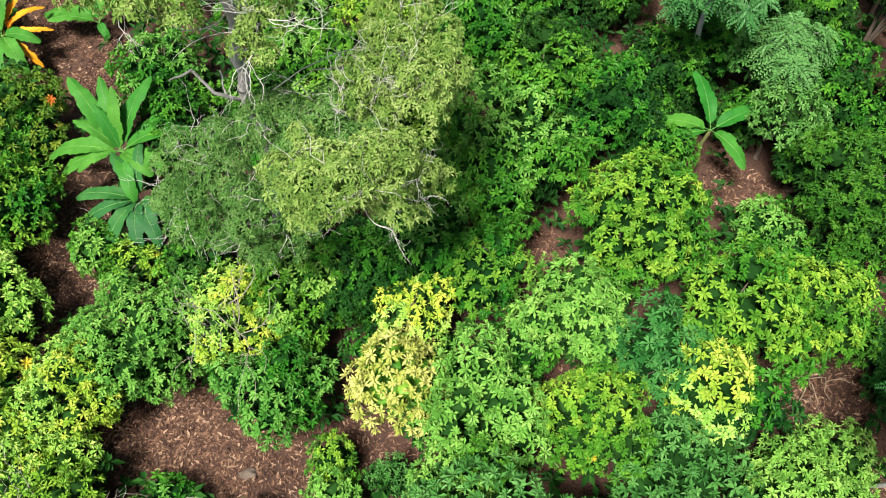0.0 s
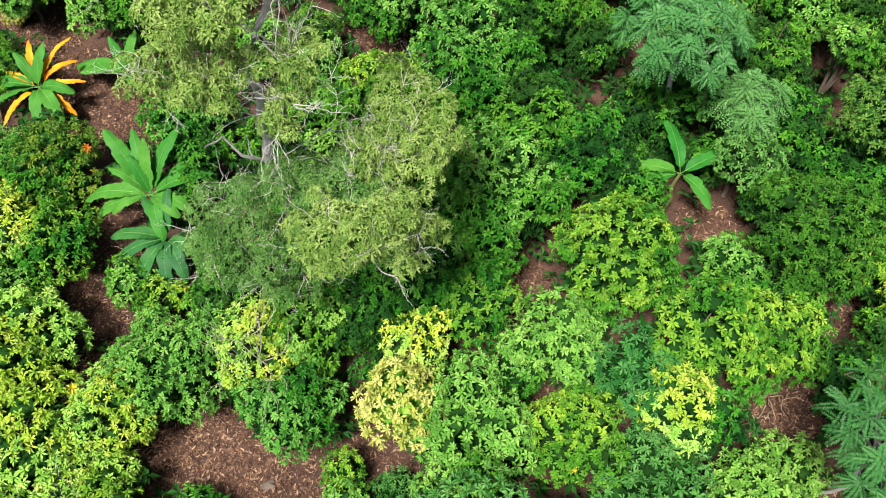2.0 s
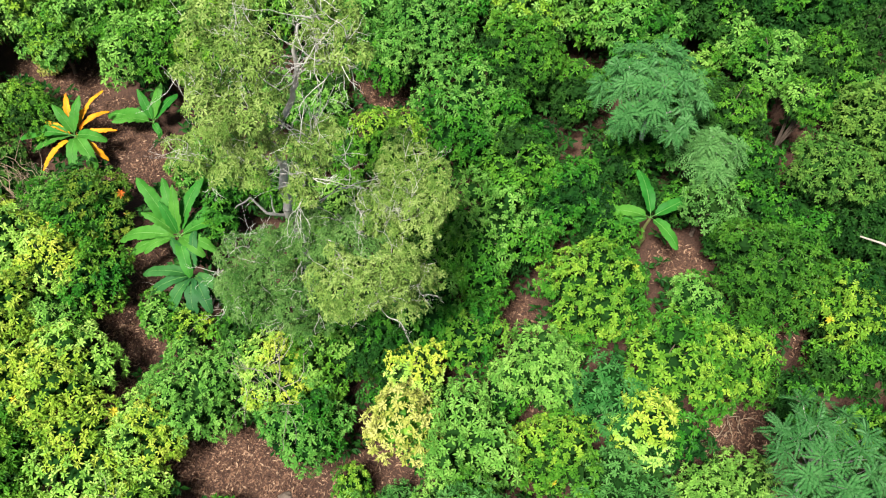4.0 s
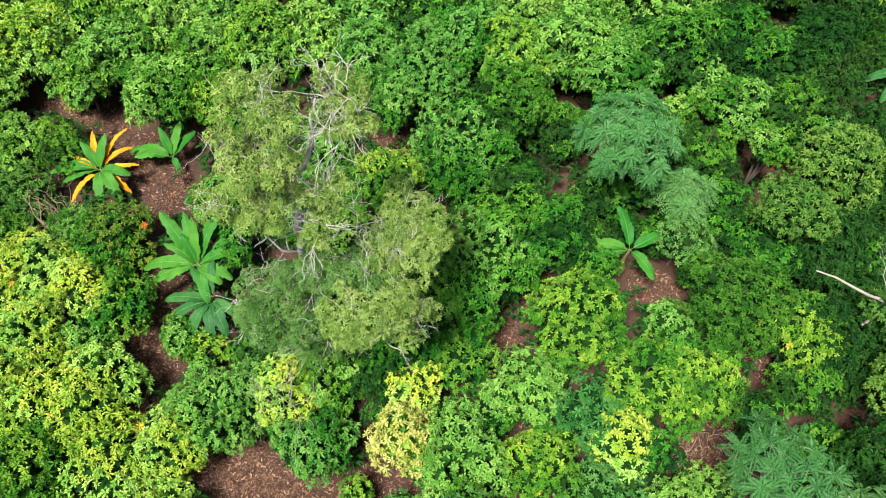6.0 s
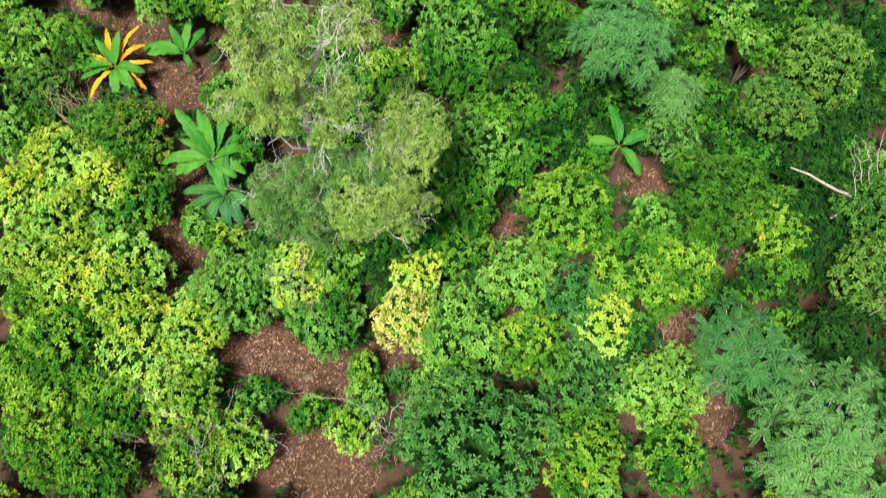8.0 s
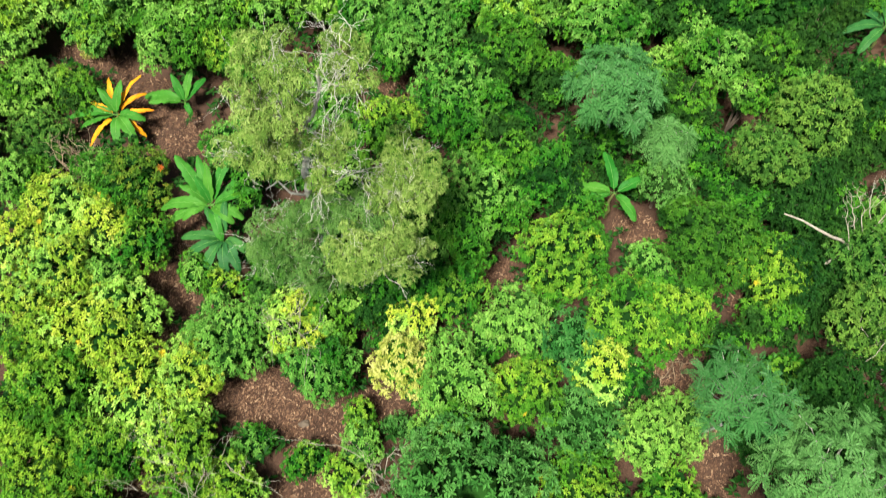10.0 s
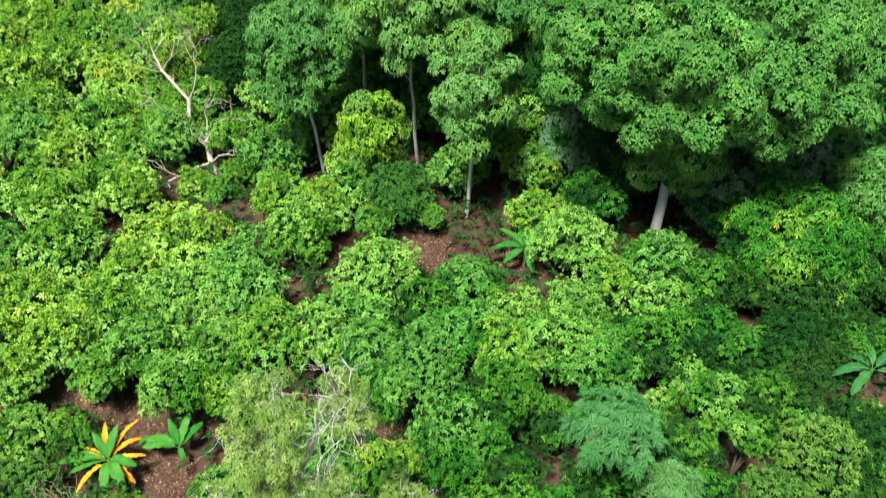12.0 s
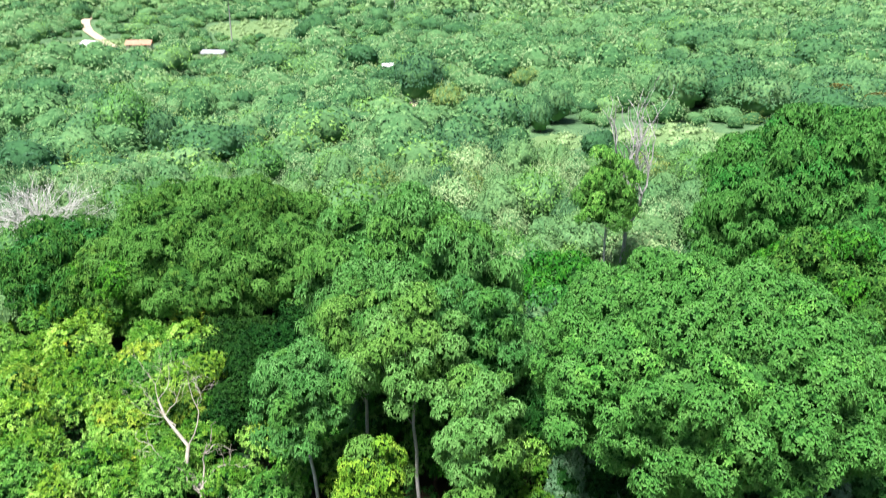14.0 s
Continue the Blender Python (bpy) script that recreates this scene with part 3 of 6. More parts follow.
def trunk_mesh(name, seed, height, radius, tips, lean=0.1):
    rng = np.random.default_rng(seed)
    fork = (rng.normal(0, lean), rng.normal(0, lean), height * 0.3)
    lines = [bough(rng, (0, 0, -0.15), fork, radius * 1.25, radius, 0.05)]
    for t in tips:
        lines.append(bough(rng, fork, t, radius * 0.6, radius * 0.12, 0.1))
    co, faces = tubes(lines)
    return mesh_of(name, co, faces, [BARK], smooth_faces=True)


FORMS = {}


STEPS = {"tiny": (0.75, 8, 0.32), "small": (1.05, 12, 0.38), "medium": (1.4, 17, 0.44), "large": (1.9, 25, 0.52)}


def form_of(key, seed, radius, height, lobes, lobe, spacing, leaves, length, width, **more):
    """Crown and trunk of an orchard tree, built once and then shared."""
    if key not in FORMS:
        me, c = crown_mesh("crown", 10 * seed + lobes, radius - 0.75 * lobe, height - 0.4 * lobe, lobes, lobe, spacing, leaves, length, width, low=-0.1, **more)
        rng = np.random.default_rng(seed)
        tips = c[rng.choice(len(c), 7, replace=False)] * 0.8 + [0, 0, height * 1.25 + 0.4]
        FORMS[key] = me, trunk_mesh("trunk", seed, height * 2, 0.05 + 0.02 * radius, tips), radius, height
    return FORMS[key]


def orchard_form(size, seed):
    """Long drooping leaves in rosettes."""
    radius, lobes, lobe = STEPS[size]
    return form_of((size, seed), seed, radius, radius * 0.85, lobes, lobe, 0.222, 13, 0.146, 0.053, uneven=0.45, rise=0.30)


def fine_form(size, seed):
    """A dense crown of small leaves."""
    radius, lobes, lobe = STEPS[size]
    return form_of(("fine", size, seed), 7 * seed, radius, radius * 0.85, int(1.2 * lobes), 0.9 * lobe, 0.225, 12, 0.145, 0.050, uneven=0.35, rise=0.25)


def row_form(seed):
    """A crown for the planting farther off."""
    return form_of(("row", seed), 31 * seed, 1.9, 1.6, 22, 0.58, 0.335, 12, 0.215, 0.084, uneven=0.45, rise=0.28)


LOOKS = {
    "green": ("green", "pale", "bushy mid-green orchard tree in brown mulch"),
    "lime": ("green", "lime", "bushy orchard tree with lime green young leaves"),
    "gold": ("straw", "gold", "orchard tree flushed with yellow-green new leaves"),
    "yellow": ("yellow", "yellow", "orchard tree turned almost wholly bright yellow"),
    "straw": ("straw", "lime", "orchard tree with pale yellow-green foliage"),
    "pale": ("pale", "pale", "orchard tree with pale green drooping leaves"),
    "blue": ("blue", "blue", "dense shrubby tree with blue-green small leaves"),
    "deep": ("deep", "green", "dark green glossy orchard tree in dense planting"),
    # All leaves in the darkened green, so shade is part of the colour.
    "shade": ("deep", "deep", "dark green tree with orchard edge shade painted in"),
    "olive": ("olive", "olive", "tree with fine dull olive green foliage"),
    "russet": ("green", "russet", "low green bush dotted with reddish-orange young leaves"),
    "fine": ("forest", "forest", "dense rounded tree with fine bright green leaves"),
}
PLACED = []
COUNT = [0]


def orchard_tree(look_of, x, y, radius, height):
    """One orchard tree: the crown's radius and the whole tree's height in metres."""
    COUNT[0] += 1
    k = COUNT[0]
    size = "tiny" if radius < 0.88 else "small" if radius < 1.2 else "medium" if radius < 1.62 else "large"
    small_leaf = look_of in ("fine", "blue", "olive")
    if y > 24 and not small_leaf:
        crown, trunk, r, h = row_form(k % 5 + 1)
    else:
        crown, trunk, r, h = (fine_form if small_leaf else orchard_form)(size, k % 4 + 1)
    s = 1.2 * radius / r
    one, two, label = LOOKS[look_of]
    if y > 24 and look_of == "lime":
        one = "pale"
    ob = thing("orchard_tree", x, y, label, "tree", "orchard trees", turn=k * 2.4)
    cr = part("crown", crown, ob)
    up = height - h * s
    cr.matrix_basis = Matrix.Translation((0, 0, up)) @ Matrix.Scale(s, 4)
    # The third slot colours the crown's inside, mostly with painted shade.
    recolour(cr, [LEAF[one], LEAF[two], LEAF["lime" if look_of == "yellow" else "undershade" if y < 24 or look_of in ("deep", "shade") else "bough"]])
    tr = part("trunk", trunk, ob)
    tr.matrix_basis = Matrix.Diagonal((s, s, (up + 0.2) / (h * 1.25 + 0.4), 1))
    PLACED.append((x, y, radius))
    return ob


SOIL_SPOTS = []


def open_soil(x, y, radius):
    """A bare patch of mulch that no tree covers."""
    SOIL_SPOTS.append((x, y, radius))


# ---- the land ----
def ground_sheet():
    xs = np.concatenate([-np.geomspace(4000, 45, 40), np.arange(-40, 40.1, 2.0), np.geomspace(45, 4000, 40)])
    ys = np.concatenate([-np.geomspace(1500, 14, 16), np.arange(-12, 62, 2.0), np.geomspace(64, 4500, 90)])
    co = [(x, y, ground_z(x, y) + 0.06 * noise.noise((x * 0.35, y * 0.35, 0))) for y in ys for x in xs]
    n = len(xs)
    k = np.array([(j * n + i, j * n + i + 1, (j + 1) * n + i + 1, (j + 1) * n + i) for j in range(len(ys) - 1) for i in range(n - 1)])
    ob = new("ground", mesh_of("ground", co, k, [SOIL], smooth_faces=True))
    return tagged(ob, "reddish-brown mulched orchard soil passing into green fields", "ground", kind="structure")


ground_sheet()

open_soil(-18.2, 21.2, 1.0)
open_soil(-17.5, 25.1, 0.7)
open_soil(-15.5, 24.2, 0.9)
open_soil(-13.6, 21.8, 1.0)
open_soil(-12.6, 20.4, 1.1)
open_soil(-11.4, 19.2, 0.7)
open_soil(-11.3, 14.9, 1.0)
open_soil(-11.7, 12.9, 1.0)
open_soil(-11.0, 11.5, 0.9)
open_soil(-11.1, 9.4, 0.6)
open_soil(-8.0, 7.4, 1.1)
open_soil(-6.8, 6.5, 0.8)
open_soil(-4.5, 5.7, 1.3)
open_soil(-2.1, 6.5, 0.6)
open_soil(-2.1, 22.6, 0.9)
open_soil(2.6, 11.8, 0.5)
open_soil(8.8, 13.8, 0.5)
open_soil(9.5, 11.8, 0.4)
open_soil(12.6, 10.9, 0.4)
open_soil(9.9, 7.5, 1.0)
open_soil(9.0, 7.0, 0.7)
open_soil(3.2, 8.3, 0.6)
open_soil(-12.6, 8.4, 0.5)
open_soil(-4.7, 2.6, 1.7)
open_soil(-6.2, 6.7, 0.9)
open_soil(10.1, 3.8, 1.0)
open_soil(-12.1, 3.0, 0.8)
open_soil(-7.9, 7.4, 1.1)
open_soil(-6.0, 34.6, 1.3)
open_soil(-0.0, 34.9, 1.3)
open_soil(5.8, 33.4, 0.9)
open_soil(-19.3, 39.3, 0.5)

# ---- orchard trees, standing where they are seen ----
orchard_tree("yellow", -1.3, 7.5, 1.15, 3.6)
orchard_tree("gold", -0.9, 9.2, 0.88, 3.4)
orchard_tree("pale", 0.5, 6.8, 1.58, 3.8)
orchard_tree("lime", 3.4, 6.5, 1.27, 3.2)
orchard_tree("gold", 6.2, 7.0, 1.11, 3.0)
orchard_tree("gold", -5.5, 9.3, 1.22, 3.3)
orchard_tree("green", -4.6, 7.7, 1.4, 3.2)
orchard_tree("pale", -8.0, 9.2, 1.7, 3.3)
orchard_tree("green", -10.2, 12.3, 0.76, 1.8)
orchard_tree("lime", -9.1, 11.6, 0.71, 1.7)
orchard_tree("green", -4.1, 10.1, 1.38, 3.6)
orchard_tree("deep", -2.4, 10.6, 1.30, 3.6)
orchard_tree("green", -0.8, 11.3, 1.40, 3.6)
orchard_tree("lime", 0.9, 10.2, 1.00, 3.6)
orchard_tree("pale", 3.1, 9.1, 1.36, 3.4)
orchard_tree("blue", 5.1, 8.1, 1.13, 3.0)
orchard_tree("lime", 5.2, 11.8, 1.85, 4.0)
orchard_tree("lime", 7.5, 9.1, 1.57, 3.4)
orchard_tree("lime", 9.4, 9.0, 1.27, 3.2)
orchard_tree("green", 1.8, 14.0, 2.00, 4.2)
orchard_tree("fine", 10.9, 11.9, 1.7, 4.4)
orchard_tree("shade", 13.9, 10.7, 1.42, 3.6)
orchard_tree("blue", 9.6, 16.6, 1.10, 4.0)
orchard_tree("deep", 10.7, 18.0, 1.26, 4.6)
orchard_tree("blue", 9.7, 15.0, 0.95, 3.4)
orchard_tree("deep", 3.1, 16.4, 1.48, 4.2)
orchard_tree("deep", 4.6, 15.4, 1.37, 4.0)
orchard_tree("green", 1.3, 19.2, 1.98, 4.6)
orchard_tree("deep", 3.4, 21.6, 1.68, 4.6)
orchard_tree("lime", -1.9, 17.8, 1.42, 4.2)
orchard_tree("pale", -0.6, 23.8, 1.83, 4.6)
orchard_tree("green", -2.9, 24.7, 1.65, 4.4)
orchard_tree("green", -5.3, 25.9, 1.67, 4.4)
orchard_tree("lime", -7.9, 26.2, 1.58, 4.2)
orchard_tree("green", -10.1, 25.4, 1.51, 4.0)
orchard_tree("green", -12.1, 23.8, 1.59, 4.0)
orchard_tree("green", -14.4, 26.2, 1.64, 4.0)
orchard_tree("lime", -15.9, 24.9, 1.36, 3.6)
orchard_tree("lime", -18.5, 26.9, 1.71, 4.0)
orchard_tree("lime", -20.2, 24.8, 1.49, 3.6)
orchard_tree("green", -18.7, 21.9, 1.32, 2.8)
orchard_tree("green", 6.3, 24.7, 1.85, 4.6)
orchard_tree("green", 8.2, 22.6, 1.59, 4.6)
orchard_tree("deep", 10.9, 24.1, 1.57, 4.6)
orchard_tree("deep", 13.3, 24.6, 1.36, 4.6)
orchard_tree("deep", 14.8, 22.8, 1.54, 4.6)
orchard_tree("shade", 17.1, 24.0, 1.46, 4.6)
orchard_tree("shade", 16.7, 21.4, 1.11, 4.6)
orchard_tree("deep", 14.6, 20.4, 1.25, 4.4)
orchard_tree("green", 12.5, 20.4, 1.30, 4.6)
orchard_tree("green", 1.8, 25.3, 1.60, 4.6)
orchard_tree("lime", 3.8, 24.2, 1.52, 4.6)
orchard_tree("olive", 15.9, 17.2, 1.57, 5.0)
orchard_tree("olive", 13.4, 15.3, 1.34, 5.0)
orchard_tree("green", 13.1, 18.0, 0.72, 4.6)
orchard_tree("shade", 18.7, 18.8, 1.47, 4.0)
orchard_tree("russet", -13.2, 16.5, 1.5, 3.0)
orchard_tree("olive", -17.9, 19.2, 1.45, 2.2)
orchard_tree("lime", -16.8, 22.2, 0.91, 2.4)
orchard_tree("green", -15.1, 17.1, 1.01, 2.2)
orchard_tree("green", -18.3, 17.0, 1.10, 2.4)
orchard_tree("gold", -16.2, 15.2, 1.45, 3.2)
orchard_tree("gold", -14.0, 14.1, 1.10, 3.2)
orchard_tree("lime", -12.3, 13.6, 1.14, 3.0)
orchard_tree("gold", -17.5, 13.6, 1.23, 3.2)
orchard_tree("gold", -15.4, 12.4, 1.35, 3.2)
orchard_tree("green", -13.5, 12.1, 1.03, 2.6)
orchard_tree("gold", -16.8, 10.9, 1.26, 3.2)
orchard_tree("gold", -12.8, 9.8, 1.61, 3.4)
orchard_tree("gold", -14.7, 9.8, 1.17, 3.2)
orchard_tree("lime", -16.0, 8.9, 1.24, 3.2)
orchard_tree("lime", -14.9, 7.2, 1.60, 3.2)
orchard_tree("gold", -11.6, 7.1, 1.60, 3.2)
orchard_tree("gold", -9.7, 7.6, 1.22, 3.0)
orchard_tree("lime", -15.8, 5.7, 1.32, 3.0)
orchard_tree("lime", -3.1, 5.9, 0.61, 1.6)
orchard_tree("blue", -1.6, 5.5, 0.52, 1.3)
orchard_tree("green", 0.3, 4.8, 1.28, 3.2)
orchard_tree("deep", 13.1, 8.6, 1.05, 3.0)
orchard_tree("shade", 14.6, 5.8, 1.35, 4.2)
orchard_tree("olive", 16.6, 10.5, 1.38, 5.0)
orchard_tree("olive", 16.1, 8.3, 1.35, 4.4)
orchard_tree("deep", 7.2, 6.6, 0.85, 2.6)
orchard_tree("blue", 1.0, 2.1, 2.53, 5.2)
orchard_tree("lime", 5.0, 2.4, 1.39, 3.4)
orchard_tree("lime", 8.2, 2.1, 1.15, 3.0)
orchard_tree("blue", 5.5, 5.1, 1.58, 3.0)
orchard_tree("pale", 7.8, 4.5, 1.23, 3.0)
orchard_tree("pale", -2.9, 4.9, 0.7, 1.8)
orchard_tree("green", -7.2, 5.1, 0.72, 1.4)
orchard_tree("lime", -5.2, 4.3, 0.7, 1.3)
orchard_tree("straw", -3.6, 3.6, 0.8, 1.5)
orchard_tree("straw", -9.9, 5.0, 1.5, 2.8)
orchard_tree("straw", -7.8, 3.1, 1.1, 2.4)
orchard_tree("lime", -12.7, 4.7, 1.29, 3.0)
orchard_tree("lime", -14.9, 3.9, 1.70, 3.2)
orchard_tree("lime", -13.0, 2.2, 1.21, 3.0)
orchard_tree("lime", -9.3, 2.3, 1.17, 2.8)
orchard_tree("lime", -16.5, 6.1, 1.14, 3.0)
orchard_tree("deep", 6.8, 17.4, 1.08, 3.0)
orchard_tree("deep", 6.1, 14.3, 0.95, 2.6)
orchard_tree("deep", 10.3, 14.0, 0.86, 2.2)
orchard_tree("deep", 10.3, 10.4, 0.86, 2.6)
orchard_tree("deep", 12.7, 11.9, 0.92, 2.8)
orchard_tree("shade", 14.6, 13.7, 1.03, 3.2)
orchard_tree("deep", 8.0, 18.0, 0.99, 3.0)
orchard_tree("green", -3.7, 15.7, 1.11, 3.4)
orchard_tree("green", -0.3, 13.3, 0.98, 3.4)
orchard_tree("deep", -2.0, 8.6, 0.67, 2.2)
orchard_tree("green", 1.8, 8.3, 0.79, 2.6)
orchard_tree("deep", -6.8, 11.8, 1.02, 2.8)
orchard_tree("shade", 15.8, 12.7, 1.15, 3.0)
orchard_tree("shade", 15.7, 14.7, 1.08, 3.4)
orchard_tree("deep", 11.4, 8.0, 0.87, 2.4)
orchard_tree("deep", -8.3, 16.0, 1.08, 3.0)
orchard_tree("green", -8.7, 18.0, 1.15, 3.2)
orchard_tree("yellow", -16.6, 25.0, 0.56, 1.3)
orchard_tree("deep", 12.3, 15.0, 1.10, 3.0)
orchard_tree("deep", 11.6, 16.8, 1.12, 3.4)
orchard_tree("deep", 13.1, 13.9, 0.85, 2.8)
orchard_tree("shade", 15.7, 10.6, 1.12, 3.2)
orchard_tree("shade", 14.6, 9.4, 1.02, 2.8)
orchard_tree("green", -1.7, 22.7, 1.31, 3.6)
orchard_tree("green", 13.2, 31.5, 1.85, 3.0)
orchard_tree("deep", 15.4, 29.3, 1.83, 3.4)
orchard_tree("lime", 10.0, 30.1, 1.57, 2.8)
orchard_tree("green", 9.0, 11.6, 1.01, 2.4)
orchard_tree("deep", 9.0, 16.0, 0.8, 1.7)
orchard_tree("deep", 6.2, 15.7, 0.9, 2.1)
orchard_tree("deep", 6.7, 13.4, 0.6, 1.4)
orchard_tree("shade", 8.0, 16.6, 0.8, 1.5)
orchard_tree("deep", -4.6, 22.4, 1.0, 2.2)
orchard_tree("green", -6.4, 21.6, 1.1, 2.4)
orchard_tree("deep", -6.0, 17.3, 1.1, 2.2)
orchard_tree("shade", 11.6, 7.2, 0.8, 1.4)
orchard_tree("pale", 9.2, 5.1, 1.0, 2.0)
orchard_tree("lime", 13.3, 10.6, 1.35, 3.8)


# ---- banana plants ----
def banana_blade(rng, length, width, start, sag, torn=0.25, folded=0.0):
    """One banana leaf along +x from the origin, rising at the angle start and bending down by sag; blade and midrib meshes' arrays."""
    n, stalk = 30, 0.10 + 0.2 * folded
    co, faces, rib = [], [], []
    x, z, a = 0.0, 0.0, start
    drift = rng.uniform(-0.10, 0.10) * length
    lobe_l, lobe_r = 1.0, 1.0
    for i in range(n + 1):
        f = i / n
        g = (f - stalk) / (1 - stalk)
        w = 0.5 * width * (max(0.06, math.sin(math.pi * min(1.0, max(0.0, g)) ** 0.8) ** 0.45) if g > 0 else 0.05)
        if i % 3 == 0:
            lobe_l, lobe_r = 1 - torn * rng.random() ** 2, 1 - torn * rng.random() ** 2
        nick = 1.0 if i % 3 else 1 - 0.35 * torn * rng.random()
        l, r = w * lobe_l * nick, w * lobe_r * nick
        lift = 0.85 * w * (1 - 1.7 * f) + folded * w
        lay = 1 - 0.75 * folded
        c = drift * f * f
        wave = 0.05 * w * math.sin(i * 1.9 + start * 7)
        co += [(x, c + l * lay, z + lift + wave), (x, c + 0.5 * l * lay, z + 0.62 * lift + 0.015 * rng.random()), (x, c, z), (x, c - 0.5 * r * lay, z + 0.62 * lift + 0.015 * rng.random()), (x, c - r * lay, z + lift - wave)]
        rib.append(((x, c, z + 0.008), 0.010 * (1 - 0.8 * f) * width / 0.5))
        step = length / n
        x += step * math.cos(a)
        z += step * math.sin(a)
        a -= sag / n * (0.35 + 1.3 * f)
    for i in range(n):
        for k in range(4):
            b = i * 5 + k
            faces.append((b, b + 1, b + 6, b + 5))
    return np.array(co), np.array(faces), rib


def banana_leaf(parent, seed, turn, length, width, start, sag, z, mat, torn=0.25, folded=0.0, label=""):
    rng = np.random.default_rng(seed)
    co, faces, rib = banana_blade(rng, length, width, radians(start), radians(sag), torn, folded)
    ob = part("leaf", mesh_of("leaf", co, faces, [mat], smooth_faces=True), parent, label)
    ob.matrix_basis = Matrix.Translation((0, 0, z)) @ Matrix.Rotation(radians(turn), 4, "Z")
    co, faces = tubes([rib], 5)
    part("midrib", mesh_of("midrib", co, faces, [MIDRIB if folded == 0 else STEM], smooth_faces=True), ob)
    return ob


def banana_stem(parent, height, radius, lean=(0, 0)):
    rng = np.random.default_rng(5)
    line = bough(rng, (lean[0], lean[1], -0.1), (0, 0, height), radius, radius * 0.55, 0.02)
    co, faces = tubes([line], 10)
    part("stem", mesh_of("stem", co, faces, [STEM], smooth_faces=True), parent)


def banana_plant(x, y, height, label, leaves, mat="banana", radius=0.09):
    """leaves: rows of turn (0 is +x, degrees), length, width, start angle, sag."""
    ob = thing("banana_plant", x, y, label, "banana plant", "banana plants")
    banana_stem(ob, height, radius)
    for i, (turn, length, width, start, sag) in enumerate(leaves):
        banana_leaf(ob, i + int(10 * abs(x)), turn, length, width, start, sag, height, LEAF[mat])
    PLACED.append((x, y, 0.7))
    return ob


# ---- branching wood ----
def twig_lines(rng, start, end, r0, depth, spread=0.5, count=3, shrink=0.62, wander=0.12):
    """A limb that forks again and again: a list of lines."""
    lines = [bough(rng, start, end, r0, r0 * 0.45, wander)]
    if depth == 0:
        return lines
    s, e = np.array(start, float), np.array(end, float)
    span = np.linalg.norm(e - s)
    way = (e - s) / max(span, 1e-6)
    for k in range(count):
        f = rng.uniform(0.45, 1.0) if k else 1.0
        p = np.array(lines[0][min(5, int(f * 5))][0])
        d = way + rng.normal(0, spread, 3)
        d /= np.linalg.norm(d)
        lines += twig_lines(rng, p, p + d * span * shrink * rng.uniform(0.7, 1.2), r0 * 0.5, depth - 1, spread, count, shrink, wander)
    return lines


def wood_mesh(name, lines, mat, sides=5):
    co, faces = tubes(lines, sides)
    return mesh_of(name, co, faces, [mat], smooth_faces=True)


# ---- the tall grey-limbed tree over the orchard ----
def joined(groups):
    return [np.concatenate([g[i] for g in groups]) for i in range(6)]


